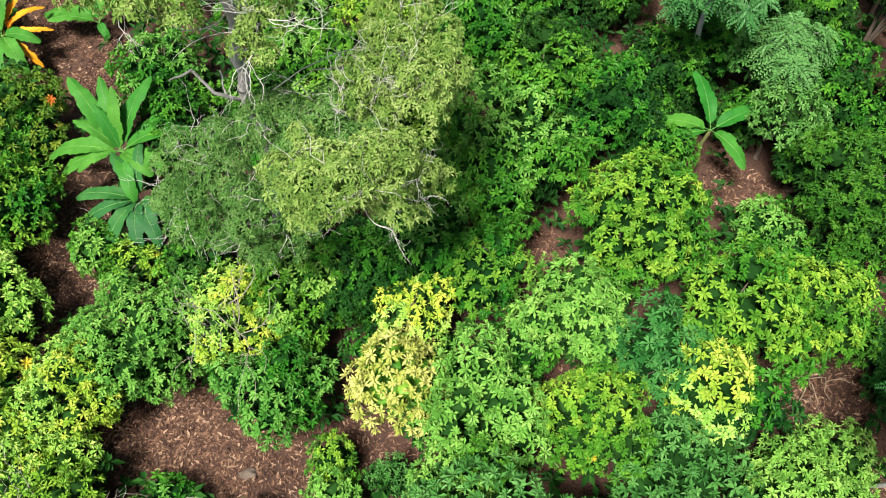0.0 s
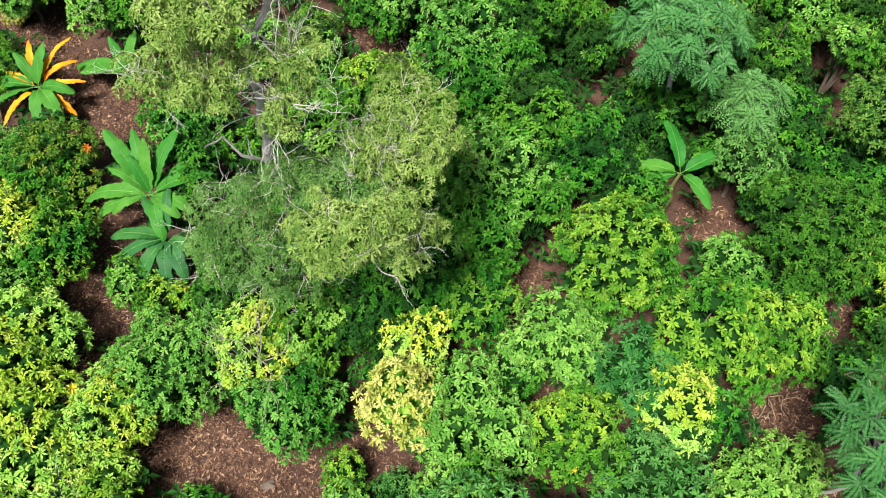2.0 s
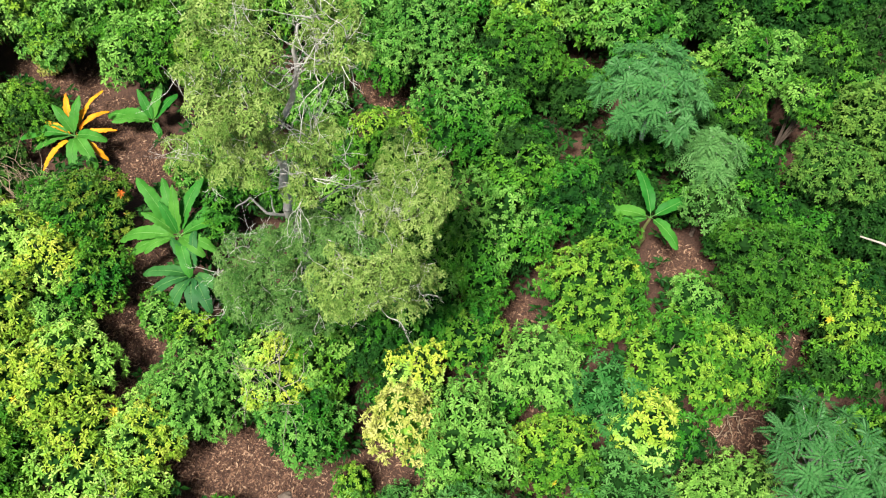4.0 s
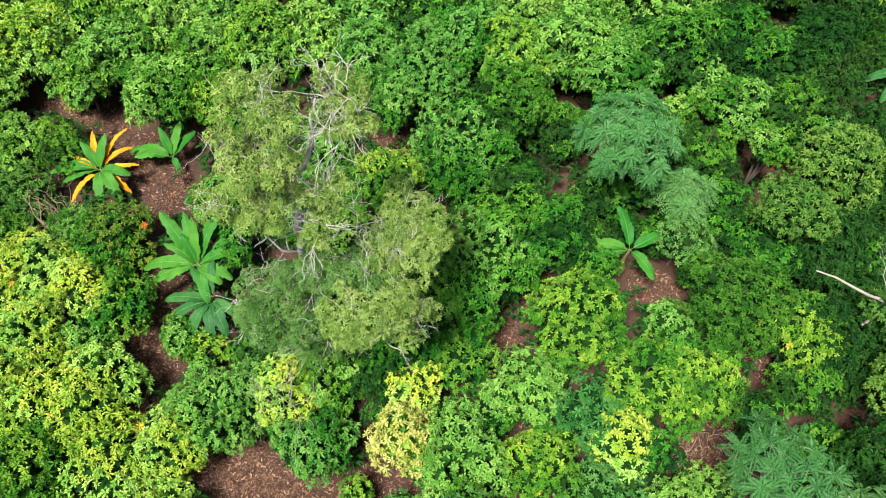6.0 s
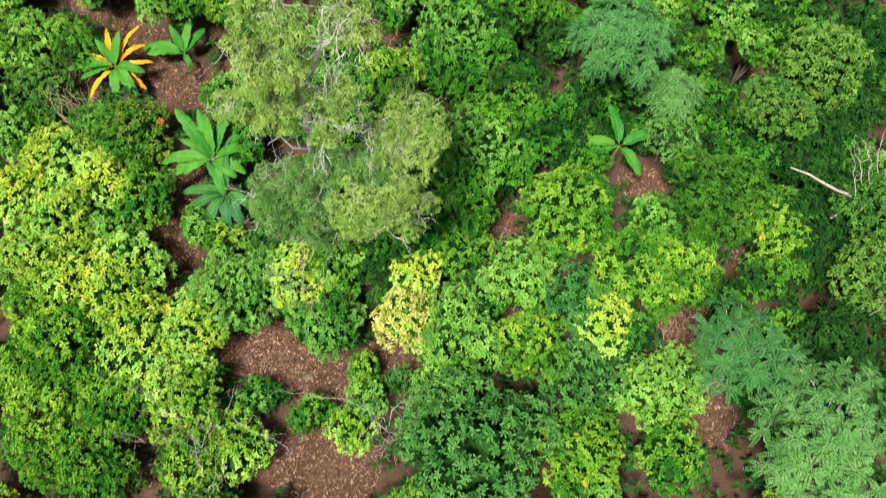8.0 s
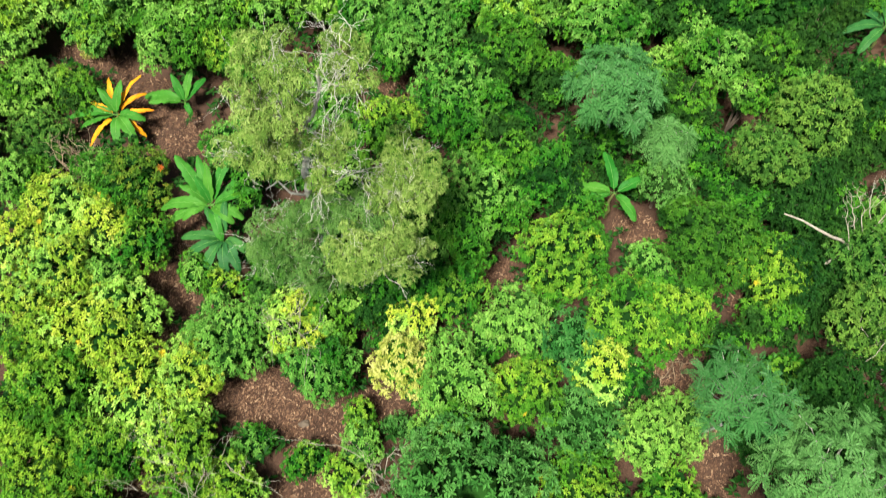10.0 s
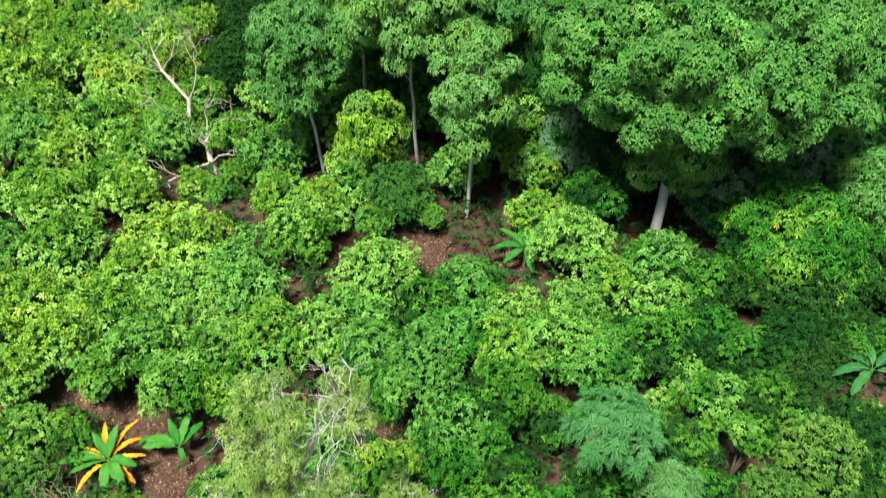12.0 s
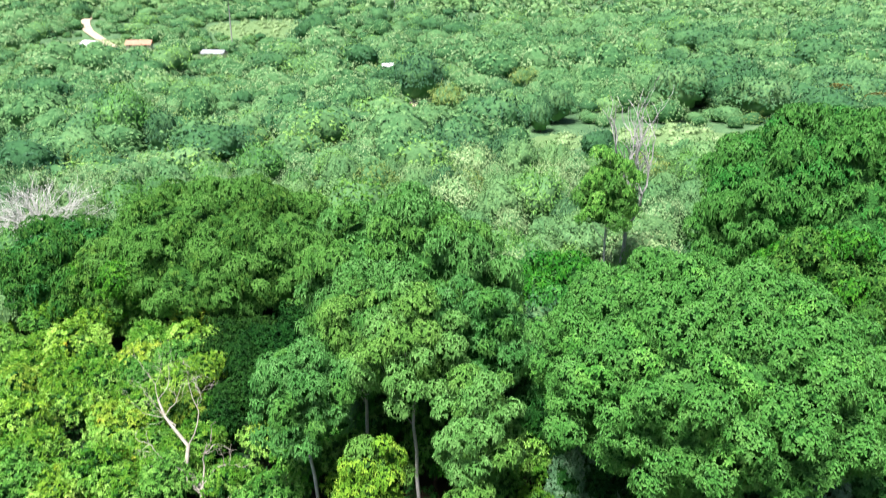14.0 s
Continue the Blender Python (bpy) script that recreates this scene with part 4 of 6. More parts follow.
def grey_limbed_tree():
    rng = np.random.default_rng(41)
    ob = thing("tall_tree", *GREY_BASE, "tall tree with thin olive foliage and bare grey limbs", "tree")
    knots = [(0, 0, -0.3), (0.1, -0.3, 4.0), (0.17, -0.72, 8.0), (0.39, -0.75, 10.5), (0.24, -0.79, 11.3), (1.0, -0.82, 12.8), (1.33, -0.91, 14.0), (1.58, -1.07, 15.6)]
    girth = (0.17, 0.15, 0.13, 0.11, 0.085, 0.075, 0.06, 0.025)
    trunk = [bough(rng, knots[i], knots[i + 1], girth[i], girth[i + 1], 0.03) for i in range(7)]
    part("trunk", wood_mesh("trunk", trunk, TWIG, 8), ob)
    spans = [np.array(knots[i]) + (np.array(knots[i + 1]) - knots[i]) * k / 5 for i in range(2, 6) for k in range(5)]
    spine = np.array(knots)
    stub = twig_lines(rng, (0.12, -0.6, 7.6), (-0.75, -0.77, 8.7), 0.06, 1, 0.4, 2, 0.4)
    part("limb", wood_mesh("limb", stub, PALE_BARK, 5), ob, "broken grey limb with bare end")
    for look_of, tops in (("grey_olive", GREY_TOPS), ("grey_leaf", GREY_LOW)):
        centre, size = [], []
        for fx, fy, fz, fr in tops:
            top = np.array((fx, fy, fz))
            root = tuple(np.interp(fz - 1.0 - 0.35 * math.hypot(fx - 0.3, fy + 0.7), spine[:, 2], spine[:, k]) for k in range(3))
            hub = top - [0, 0, 0.4 * fr]
            twigs = [bough(rng, root, hub, 0.018, 0.012, 0.14)]
            for k in range(6):
                end = top + unit(rng.normal(0, 1, 3) + [0, -0.3, 0.6]) * fr * rng.uniform(0.8, 1.15)
                twigs += twig_lines(rng, hub, end, 0.011, 2, 0.6, 3, 0.5)
            if fr < 0.65 or (fx, fy) == (2.19, -1.87):
                for k in range(9):
                    end = top + unit(rng.normal(0, 1, 3) + [0, -0.4, 0.9]) * rng.uniform(0.7, 1.25)
                    twigs += twig_lines(rng, top, end, 0.016, 2, 0.5, 3, 0.55)
            part("limb", wood_mesh("limb", twigs, TWIG, 4), ob, "bare grey limb with whitish twigs")
            for k in range(27):
                c = top + unit(rng.normal(0, 1, 3) + [0, 0, 0.2]) * fr * rng.uniform(0.3, 1.2) * np.array((1, 1, 0.7))
                if min(math.hypot(c[0] - q[0], c[1] - q[1]) + 0.4 * abs(c[2] - q[2]) for q in spans) > 0.62:
                    centre.append(c)
                    size.append(fr * rng.uniform(0.20, 0.42))
        centre = np.array(centre)
        p, ax, lob = pompoms(rng, centre, unit(rng.normal(0, 0.3, centre.shape) + [0, 0, 1.0]), np.array(size), 0.12, 0.8, -0.2)
        co, faces = whorls(rng, p, ax, 7, 0.115, 0.042, 0.3, 0.3)
        part("crown", mesh_of("crown", co, faces, [LEAF[look_of]]), ob, "greener lower foliage" if look_of == "grey_leaf" else "")
    PLACED.append((*GREY_BASE, 0.4))


GREY_BASE = (-4.6, 12.9)
GREY_TOPS = [(-0.1, -0.52, 15, 0.8), (0.49, -1.15, 15, 0.65), (2.03, -0.91, 15.5, 0.64), (2.27, -1.45, 15, 0.6), (-0.62, -1.2, 13.5, 0.85), (0.26, -1.4, 13.5, 0.75), (-1.03, -1.77, 12, 0.8), (-0.13, -1.61, 12, 0.85), (1.37, -1.29, 12, 0.6), (1.12, -1.75, 11, 0.6), (3.61, -0.7, 9.5, 0.9), (3.84, -1.6, 9, 0.92), (3.08, -1.38, 9, 0.75), (2.77, -4.05, 9.5, 1.0), (1.93, -3.8, 9, 0.92), (3.55, -3.24, 8.5, 0.8)]
GREY_LOW = [(2.19, -1.87, 8.5, 0.85), (0.68, -1.49, 7.5, 0.98), (-1.0, -1.16, 6, 0.95), (-0.66, -2.3, 5.5, 1.15), (-1.95, -1.25, 4.6, 0.6), (0.55, -2.97, 6, 0.95)]
grey_limbed_tree()


# ---- trees with feathery compound leaves ----
def fronds(rng, centre, axis, count, length, pairs, leaflet, width, rise=0.3, droop=0.5):
    """Pinnate leaves round shoot tips: arrays of leaflets."""
    out = []
    for c, ax in zip(centre, axis):
        ref = np.array((0, 0, 1.0)) if abs(ax[2]) < 0.9 else np.array((1.0, 0, 0))
        u = np.cross(ax, ref)
        u /= np.linalg.norm(u)
        v = np.cross(ax, u)
        t0 = rng.uniform(0, 6.28)
        for k in range(count):
            t = t0 + 6.28 * k / count + rng.normal(0, 0.2)
            el = rng.normal(rise, 0.25)
            d = math.cos(el) * (math.cos(t) * u + math.sin(t) * v) + math.sin(el) * ax
            s = np.cross(d, ax)
            s /= np.linalg.norm(s)
            size = length * rng.uniform(0.75, 1.15)
            f = (np.arange(pairs) + 0.7) / pairs
            p = c + d * (f * size)[:, None] + np.array((0, 0, -1.0)) * (droop * size * f * f)[:, None]
            way = unit(np.concatenate([s * 0.85 + d * 0.5 + np.zeros((pairs, 3)), -s * 0.85 + d * 0.5 + np.zeros((pairs, 3))]) + rng.normal(0, 0.08, (2 * pairs, 3)))
            ll = leaflet * (0.55 + 0.45 * np.sin(math.pi * np.concatenate([f, f]))) * rng.uniform(0.9, 1.1, 2 * pairs)
            out.append((np.concatenate([p, p]), way, unit(np.cross(way, np.broadcast_to(ax, way.shape))), ll, ll * width / leaflet, np.full(2 * pairs, 0.15)))
    return out


def feathery_tree(x, y, height, radius, depth, look_of, label, tips, seed, frond=0.6, count=7, leaflet=0.15, width=0.045, low=-0.2, pairs=9, spread=(0.55, 1.05), rise=0.3):
    rng = np.random.default_rng(seed)
    ob = thing("feathery_tree", x, y, label, "tree")
    d = dome(rng, tips, low)
    c = d * rng.uniform(*spread, tips)[:, None] * [radius, radius, depth] + [0, 0, height - depth]
    ax = unit(d + [0, 0, 0.8])
    co, faces = leaf_faces(*joined(fronds(rng, c, ax, count, frond, pairs, leaflet, width, rise)))
    part("crown", mesh_of("crown", co, faces, [LEAF[look_of]]), ob)
    fork = (0.1, 0.05, max(0.6, (height - depth) * 0.75))
    lines = [bough(rng, (0, 0, -0.2), fork, 0.10, 0.08, 0.03)]
    for k in rng.choice(tips, min(tips, 18), replace=False):
        lines.append(bough(rng, fork, c[k], 0.045, 0.012, 0.08))
    part("trunk", wood_mesh("trunk", lines, TWIG), ob)
    PLACED.append((x, y, 0.3 * radius))


def frond_tree(x, y, height, label, seed, heads, reach):
    """A thin trunk whose few branches each end in a spray of long fern-like fronds."""
    rng = np.random.default_rng(seed)
    ob = thing("feathery_tree", x, y, label, "tree")
    d = dome(rng, heads, -0.1)
    c = d * [1.5, 1.5, 1.0] * rng.uniform(0.55, 1.1, (heads, 1)) + [0, 0, height - 1.2]
    groups = []
    for k in range(heads):
        groups += fronds(rng, c[k:k + 1], unit(d[k:k + 1] + [0, 0, 0.6]), 8, reach * rng.uniform(0.8, 1.2), 17, 0.13, 0.036, 0.35, 0.35)
    co, faces = leaf_faces(*joined(groups))
    part("crown", mesh_of("crown", co, faces, [LEAF["fern"]]), ob)
    fork = (0.1, 0.05, height * 0.6)
    lines = [bough(rng, (0, 0, -0.2), fork, 0.07, 0.05, 0.03)] + [bough(rng, fork, q, 0.022, 0.01, 0.08) for q in c]
    part("trunk", wood_mesh("trunk", lines, PALE_BARK), ob)
    PLACED.append((x, y, 0.6))


feathery_tree(7.4, 17.6, 7.2, 1.85, 1.7, "fern", "feathery blue-green tree with fine compound leaves", 100, 3, frond=0.5, leaflet=0.15, width=0.06)
feathery_tree(9.7, 16.2, 4.6, 0.9, 1.0, "fern", "small feathery blue-green tree beside a banana plant", 30, 4, leaflet=0.15, width=0.06)
frond_tree(9.9, 4.9, 7.2, "tall tree with spreading fern-like blue-green fronds", 5, 34, 0.62)
feathery_tree(12.6, 1.6, 7.6, 2.7, 2.0, "fern", "broad tree with pale grey-green compound leaves", 190, 6, frond=0.5, leaflet=0.13, width=0.058)


# ---- bananas ----
banana_plant(7.6, 14.7, 2.1, "young banana plant with five broad green leaves", [(97, 1.9, 0.52, 42, 60), (18, 1.75, 0.5, 30, 55), (-58, 1.6, 0.5, 22, 70), (168, 2.0, 0.52, 22, 50), (190, 1.8, 0.48, 12, 50)])
banana_plant(-9.5, 15.0, 2.0, "large clump-forming banana plant with long green leaves", [(128, 2.7, 0.6, 50, 55), (100, 2.3, 0.5, 62, 50), (175, 2.5, 0.66, 20, 80), (190, 2.2, 0.6, 12, 75), (62, 2.5, 0.55, 52, 60), (80, 2.0, 0.45, 70, 40), (35, 2.6, 0.55, 25, 70), (-20, 1.7, 0.5, 30, 90), (-70, 1.8, 0.5, 20, 90), (150, 1.7, 0.45, 60, 80), (10, 2.3, 0.5, 40, 70), (112, 1.6, 0.42, 72, 40), (205, 1.5, 0.45, 30, 90), (-45, 1.5, 0.45, 35, 100)], "banana", 0.13)
banana_plant(-9.0, 13.7, 1.4, "leafy banana sucker with drooping dark green leaves", [(180, 2.0, 0.50, 35, 90), (205, 1.9, 0.53, 25, 95), (240, 1.9, 0.53, 20, 95), (270, 1.7, 0.53, 20, 90), (300, 1.8, 0.53, 20, 90), (330, 1.6, 0.47, 25, 90), (120, 1.7, 0.42, 55, 70), (80, 1.8, 0.44, 60, 60)], "banana_dark", 0.08)
banana_plant(-11.6, 21.2, 0.9, "small banana plant with upright green leaves", [(170, 2.1, 0.75, 22, 60), (182, 1.7, 0.5, 35, 60), (110, 1.5, 0.42, 62, 40), (65, 1.7, 0.48, 55, 50), (42, 1.6, 0.48, 42, 60), (-60, 0.7, 0.3, 10, 80)], "banana", 0.08)
banana_plant(5.8, 33.4, 1.3, "banana plant with arching green leaves in brown mulch", [(20, 2.1, 0.52, 35, 70), (60, 2.0, 0.48, 55, 60), (100, 2.1, 0.48, 60, 60), (140, 2.0, 0.48, 45, 70), (175, 2.1, 0.52, 30, 80), (-40, 1.7, 0.46, 25, 90), (-85, 1.8, 0.52, 20, 95), (215, 1.7, 0.46, 20, 90)])
banana_plant(21.3, 23.2, 1.6, "shaded banana plant with dark blue-green leaves", [(95, 2.2, 0.55, 45, 60), (150, 2.0, 0.55, 35, 70), (180, 2.2, 0.55, 25, 75), (215, 2.0, 0.5, 15, 75), (30, 2.0, 0.5, 30, 70), (-30, 2.0, 0.5, 20, 80)], "banana_dark")


def withered_banana(x, y):
    """Half its leaves have turned orange and folded."""
    ob = thing("banana_plant", x, y, "banana plant with orange withered leaves among green", "banana plant", "banana plants")
    banana_stem(ob, 1.4, 0.09)
    for i, (turn, length, start, sag) in enumerate([(104, 1.9, 60, 70), (58, 2.3, 45, 60), (82, 1.3, 40, 80), (38, 1.8, 38, 75), (4, 1.7, 20, 50), (160, 1.5, 35, 60), (226, 1.9, 10, 50), (-32, 1.7, 5, 70)]):
        banana_leaf(ob, 60 + i, turn, length, 0.40, start, sag, 1.35, LEAF["banana_orange"], 0.5, 0.35, "orange withered leaf")
    for i, (turn, length, width, start, sag) in enumerate([(176, 2.4, 0.62, 22, 70), (190, 1.9, 0.5, 8, 60), (122, 1.5, 0.45, 62, 50), (74, 1.7, 0.45, 62, 50), (-88, 1.8, 0.5, 12, 80), (-50, 1.9, 0.55, 18, 80), (-15, 1.5, 0.5, 30, 80)]):
        banana_leaf(ob, 80 + i, turn, length, width, start, sag, 1.45, LEAF["banana"])
    PLACED.append((x, y, 0.7))


withered_banana(-14.5, 20.3)


# ---- dead wood ----
def dead_tree(x, y, lines, label, mat=DEAD_WOOD, name="dead_tree"):
    ob = thing(name, x, y, label, "dead tree")
    part("trunk", wood_mesh("trunk", lines[:1], mat, 8), ob)
    groups, near = [], None
    for line in lines[1:]:
        if len(groups) and line[0][1] < 0.55 * groups[-1][0][0][1]:
            groups[-1].append(line)
        else:
            groups.append([line])
    for g in groups:
        part("branch", wood_mesh("branch", g, mat, 5), ob)
    return ob


rng = np.random.default_rng(12)
stem = bough(rng, (0, 0, -0.2), (-4.4, 5.2, 6.6), 0.22, 0.07, 0.03, 7)
lines = [stem]
for f, d, s in ((3, (-1.8, 0.6, 1.0), 1.0), (5, (-1.9, 0.8, 0.6), 0.8), (6, (0.9, 0.8, 1.6), 0.8), (7, (-0.9, 0.9, 1.4), 0.9), (7, (0.4, 1.2, 1.5), 0.9), (6, (-1.0, 0.2, 1.3), 0.8), (2, (0.3, 0.6, 2.2), 1.0), (2, (1.4, 0.3, 1.1), 0.8), (1, (1.3, 0.0, 0.5), 0.8), (1, (-2.3, -1.2, -0.4), 1.2), (1, (-0.9, 0.6, 1.6), 1.0), (4, (0.2, 1.0, 2.4), 0.9)):
    p = np.array(stem[f][0])
    lines += twig_lines(rng, p, p + np.array(d) * 1.2, stem[f][1] * 0.45 * s, 3 if f > 2 else 2, 0.5, 3, 0.6)
dead_tree(-13.4, 43.6, lines, "leaning dead tree, bleached and broken, among the orchard", DEAD_WOOD)

rng = np.random.default_rng(9)
p0 = (0.3, 0.1, 3.8)
lines = [bough(rng, (0.5, -0.3, -0.2), p0, 0.2, 0.14, 0.05)]
lines += [bough(rng, p0, (-2.4, 1.1, 4.6), 0.075, 0.03, 0.06), bough(rng, p0, (-0.6, -0.4, 3.2), 0.09, 0.06, 0.05)]
for k in range(6):
    p = np.array(p0) + [rng.uniform(-0.6, 1.8), rng.uniform(-0.2, 1.2), 0.3]
    lines += twig_lines(rng, p, p + [rng.uniform(-0.5, 0.5), rng.uniform(0.3, 1.0), rng.uniform(0.5, 1.4)], 0.022, 2, 0.5, 3, 0.7, 0.2)
dead_tree(15.6, 11.0, lines, "bleached dead tree with claw-like broken branches")


def twiggy(x, y, z, spread, seed, label, mat=DEAD_WOOD):
    """Bare whitish twigs that stand out of a bush."""
    rng = np.random.default_rng(seed)
    lines = []
    for k in range(7):
        e = (rng.normal(0, spread), rng.normal(0, spread), z * rng.uniform(0.7, 1.15))
        lines += twig_lines(rng, (0, 0, 0), e, 0.025, 2, 0.45, 3, 0.5)
    ob = new("bare_shrub", wood_mesh("bare_shrub", lines, mat, 4))
    ob.matrix_basis = Matrix.Translation((x, y, ground_z(x, y) - 0.05))
    tagged(ob, label, "shrub", "bare shrubs")


twiggy(-5.6, 8.7, 3.3, 0.35, 1, "bare whitish twigs inside a yellow-green bush")
twiggy(-2.2, 3.6, 2.0, 0.6, 2, "leafless pale twigs beside a mulch clearing")
twiggy(-10.5, 4.4, 3.0, 0.9, 3, "bare silvery twigs among pale green leaves")
twiggy(-8.6, 3.4, 2.8, 0.8, 4, "bare silvery twigs among pale green leaves")
twiggy(16.8, 7.6, 4.6, 0.8, 5, "grey leafless twigs among olive foliage")
twiggy(-8.6, 13.0, 0.9, 0.5, 6, "small leafless twigs on mulch by bananas")
twiggy(9.6, 7.9, 0.8, 0.5, 8, "dry brown twigs on a mulch patch", STRAW)
twiggy(-15.9, 18.0, 1.7, 0.5, 9, "clump of dry straw-coloured stems", STRAW)
twiggy(-16.1, 17.6, 1.6, 0.6, 10, "clump of dry straw-coloured stems", STRAW)


# ---- the large trees at the orchard's end ----
def big_tree(name, x, y, height, radius, depth, looks, label, seed, tufts, tuft, trunk=0.35, bark=BARK, shift=(0, 0), squash=(1, 1), skirt=None, **form):
    """A large tree: the crown's radius and depth, and how many leafy boughs of which size close it."""
    rng = np.random.default_rng(seed)
    ob = thing(name, x, y, label, "tree", "large trees")
    me, c = tufted_crown("crown", seed, radius - 1.1 * tuft, depth - 0.9 * tuft, tufts, tuft, **form)
    cr = part("crown", me, ob)
    cr.matrix_basis = Matrix.Translation((*shift, height - depth)) @ Matrix.Diagonal((*squash, 1, 1))
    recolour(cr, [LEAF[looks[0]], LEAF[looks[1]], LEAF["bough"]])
    if skirt:
        r, d, z, sx, sy = skirt
        me, low_tips = tufted_crown("lower_crown", seed + 1, r - tuft, d - tuft, int(16 * r * d), tuft, -0.9, 0.2, 2.0, flush=0.1)
        lower = part("lower_crown", me, ob)
        lower.matrix_basis = Matrix.Translation((sx, sy, z))
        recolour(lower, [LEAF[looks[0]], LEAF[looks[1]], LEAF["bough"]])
    fork = (shift[0] * 0.3, shift[1] * 0.3, (height - depth) * 0.62)
    lines = [bough(rng, (0, 0, -0.4), fork, trunk * 1.15, trunk * 0.8, 0.01, 5, 0.004)]
    for k in rng.choice(len(c), 10, replace=False):
        e = c[k] * 0.9 * np.array((*squash, 1)) + [*shift, height - depth]
        lines.append(bough(rng, fork, e, trunk * 0.42, trunk * 0.07, 0.1))
    part("trunk", wood_mesh("trunk", lines, bark, 8), ob)
    return ob


big_tree("umbrella_tree", 13.5, 34.6, 17.2, 8.8, 5.3, ("umbrella", "pale"), "large spreading tree with a pale trunk and domed crown", 21, 1900, 0.42, droop=0.3, shift=(2.0, 4.6), bark=TWIG, trunk=0.30, low=-0.62, relief=0.12, billow=2.6, flush=0.12, skirt=(2.6, 4.2, 7.6, 0.7, 1.2))
big_tree("broad_tree", -0.6, 58.0, 17.5, 7.8, 9.2, ("sea", "umbrella"), "dense broad tree with pale drooping leaf clusters", 22, 900, 0.54, low=-0.6, relief=0.18, billow=1.9, droop=0.7, squash=(1, 1))
big_tree("broad_tree", -19.3, 79.0, 13.8, 13.2, 7.5, ("umbrella", "olive"), "very wide green tree with a flat-domed crown", 23, 1300, 0.58, low=-0.35, squash=(1.0, 0.62), relief=0.13, billow=3.2)
big_tree("broad_tree", 38.6, 74.0, 19.3, 11.0, 11.2, ("umbrella", "fresh"), "tall full-crowned tree with layered bright green foliage", 24, 1150, 0.66, low=-0.45, relief=0.13, billow=2.6, droop=0.7)
big_tree("broad_tree", 12.5, 66.0, 8.6, 6.5, 4.0, ("fresh", "green"), "low bright green tree with layered flat foliage", 25, 225, 0.70, low=-0.1, relief=0.2)
big_tree("broad_tree", -36.0, 80.0, 10.5, 6.0, 6.0, ("olive", "blue"), "rounded grey-green tree at the orchard's end", 26, 225, 0.70)
big_tree("broad_tree", -29.5, 76.0, 9.5, 4.6, 5.0, ("olive", "green"), "olive green tree beside a very wide crown", 35, 170, 0.62)
big_tree("broad_tree", 9.5, 48.0, 8.5, 4.8, 4.5, ("deep", "blue"), "dark blue-green tree between larger trees, gap shade painted in", 27, 300, 0.54)
big_tree("broad_tree", 20.4, 39.6, 6.2, 5.6, 3.4, ("grey_green", "blue"), "grey-green broad-leaved tree under a taller crown", 28, 260, 0.56, relief=0.2, leaves=7, blade=0.5)
big_tree("broad_tree", 10.6, 41.4, 5.0, 2.6, 2.4, ("grey_green", "deep"), "low grey-green tree with broad leaves in shade", 36, 120, 0.46, leaves=7, blade=0.5)
big_tree("broad_tree", 29.0, 46.0, 9.5, 5.0, 5.0, ("deep", "green"), "dark green tree with orchard edge shade painted in", 29, 300, 0.56)
big_tree("broad_tree", 20.2, 30.6, 5.6, 4.0, 3.6, ("green", "lime"), "bushy mid-green tree beside a pale trunk", 30, 240, 0.46, relief=0.22, billow=3.0)
big_tree("broad_tree", 30.5, 57.0, 13.0, 5.5, 6.0, ("olive", "green"), "olive green tree behind a large umbrella crown", 31, 320, 0.60)
big_tree("broad_tree", 27.0, 28.5, 5.6, 3.6, 3.0, ("deep", "green"), "dark green bushy tree in the shade", 32, 220, 0.44, relief=0.22)
big_tree("broad_tree", 25.0, 33.0, 7.0, 2.8, 3.4, ("blue", "sea"), "grey-green tree at the orchard's shaded side", 33, 200, 0.40)


def slender_tree(x, y, height, radius, depth, look_of, label, seed, lean=(0, 0)):
    """A thin pale trunk, bare low down, with a light crown."""
    rng = np.random.default_rng(seed)
    ob = thing("slender_tree", x, y, label, "tree", "slender trees")
    top = (lean[0], lean[1], height - depth * 0.8)
    lines = [bough(rng, (0, 0, -0.3), top, 0.15, 0.07, 0.008, 7, 0.005)]
    me, c = tufted_crown("crown", seed, radius * 0.9, depth * 0.92, int(28 * radius * radius), 0.42, -0.5, 0.30, 2.0, 0.55, 0.72)
    cr = part("crown", me, ob)
    cr.matrix_basis = Matrix.Translation((lean[0], lean[1], height - depth))
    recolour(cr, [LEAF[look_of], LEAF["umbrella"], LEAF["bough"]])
    for k in rng.choice(len(c), 14, replace=False):
        lines.append(bough(rng, lines[0][4 + int(rng.integers(0, 4))][0], c[k] * 0.9 + [lean[0], lean[1], height - depth], 0.035, 0.008, 0.08))
    part("trunk", wood_mesh("trunk", lines, TWIG), ob)
    PLACED.append((x, y, 1.0))


slender_tree(-0.2, 43.6, 14.4, 3.0, 3.4, "sea", "slender tree with a tall pale trunk", 51, (-0.5, 0.2))
slender_tree(-6.4, 43.0, 12.0, 2.6, 3.3, "sea", "slender tree with a thin grey trunk", 52, (-0.9, 0.2))
slender_tree(2.7, 38.2, 11.8, 2.1, 3.7, "sea", "slender tree with a bare straight pale trunk", 53, (0.4, 0.8))
slender_tree(-3.6, 47.0, 14.6, 3.0, 4.0, "blue", "slender tree with light drooping foliage", 54)
slender_tree(3.2, 46.0, 14.6, 2.8, 4.2, "sea", "slender tree with light drooping foliage", 55)
slender_tree(-2.6, 40.0, 7.4, 1.4, 2.6, "lime", "young slender tree with yellow-green leaves", 56, (-0.3, 0.3))
slender_tree(18.3, 76.0, 15.5, 2.4, 4.0, "pale", "tall thin tree with sparse light green foliage", 57)
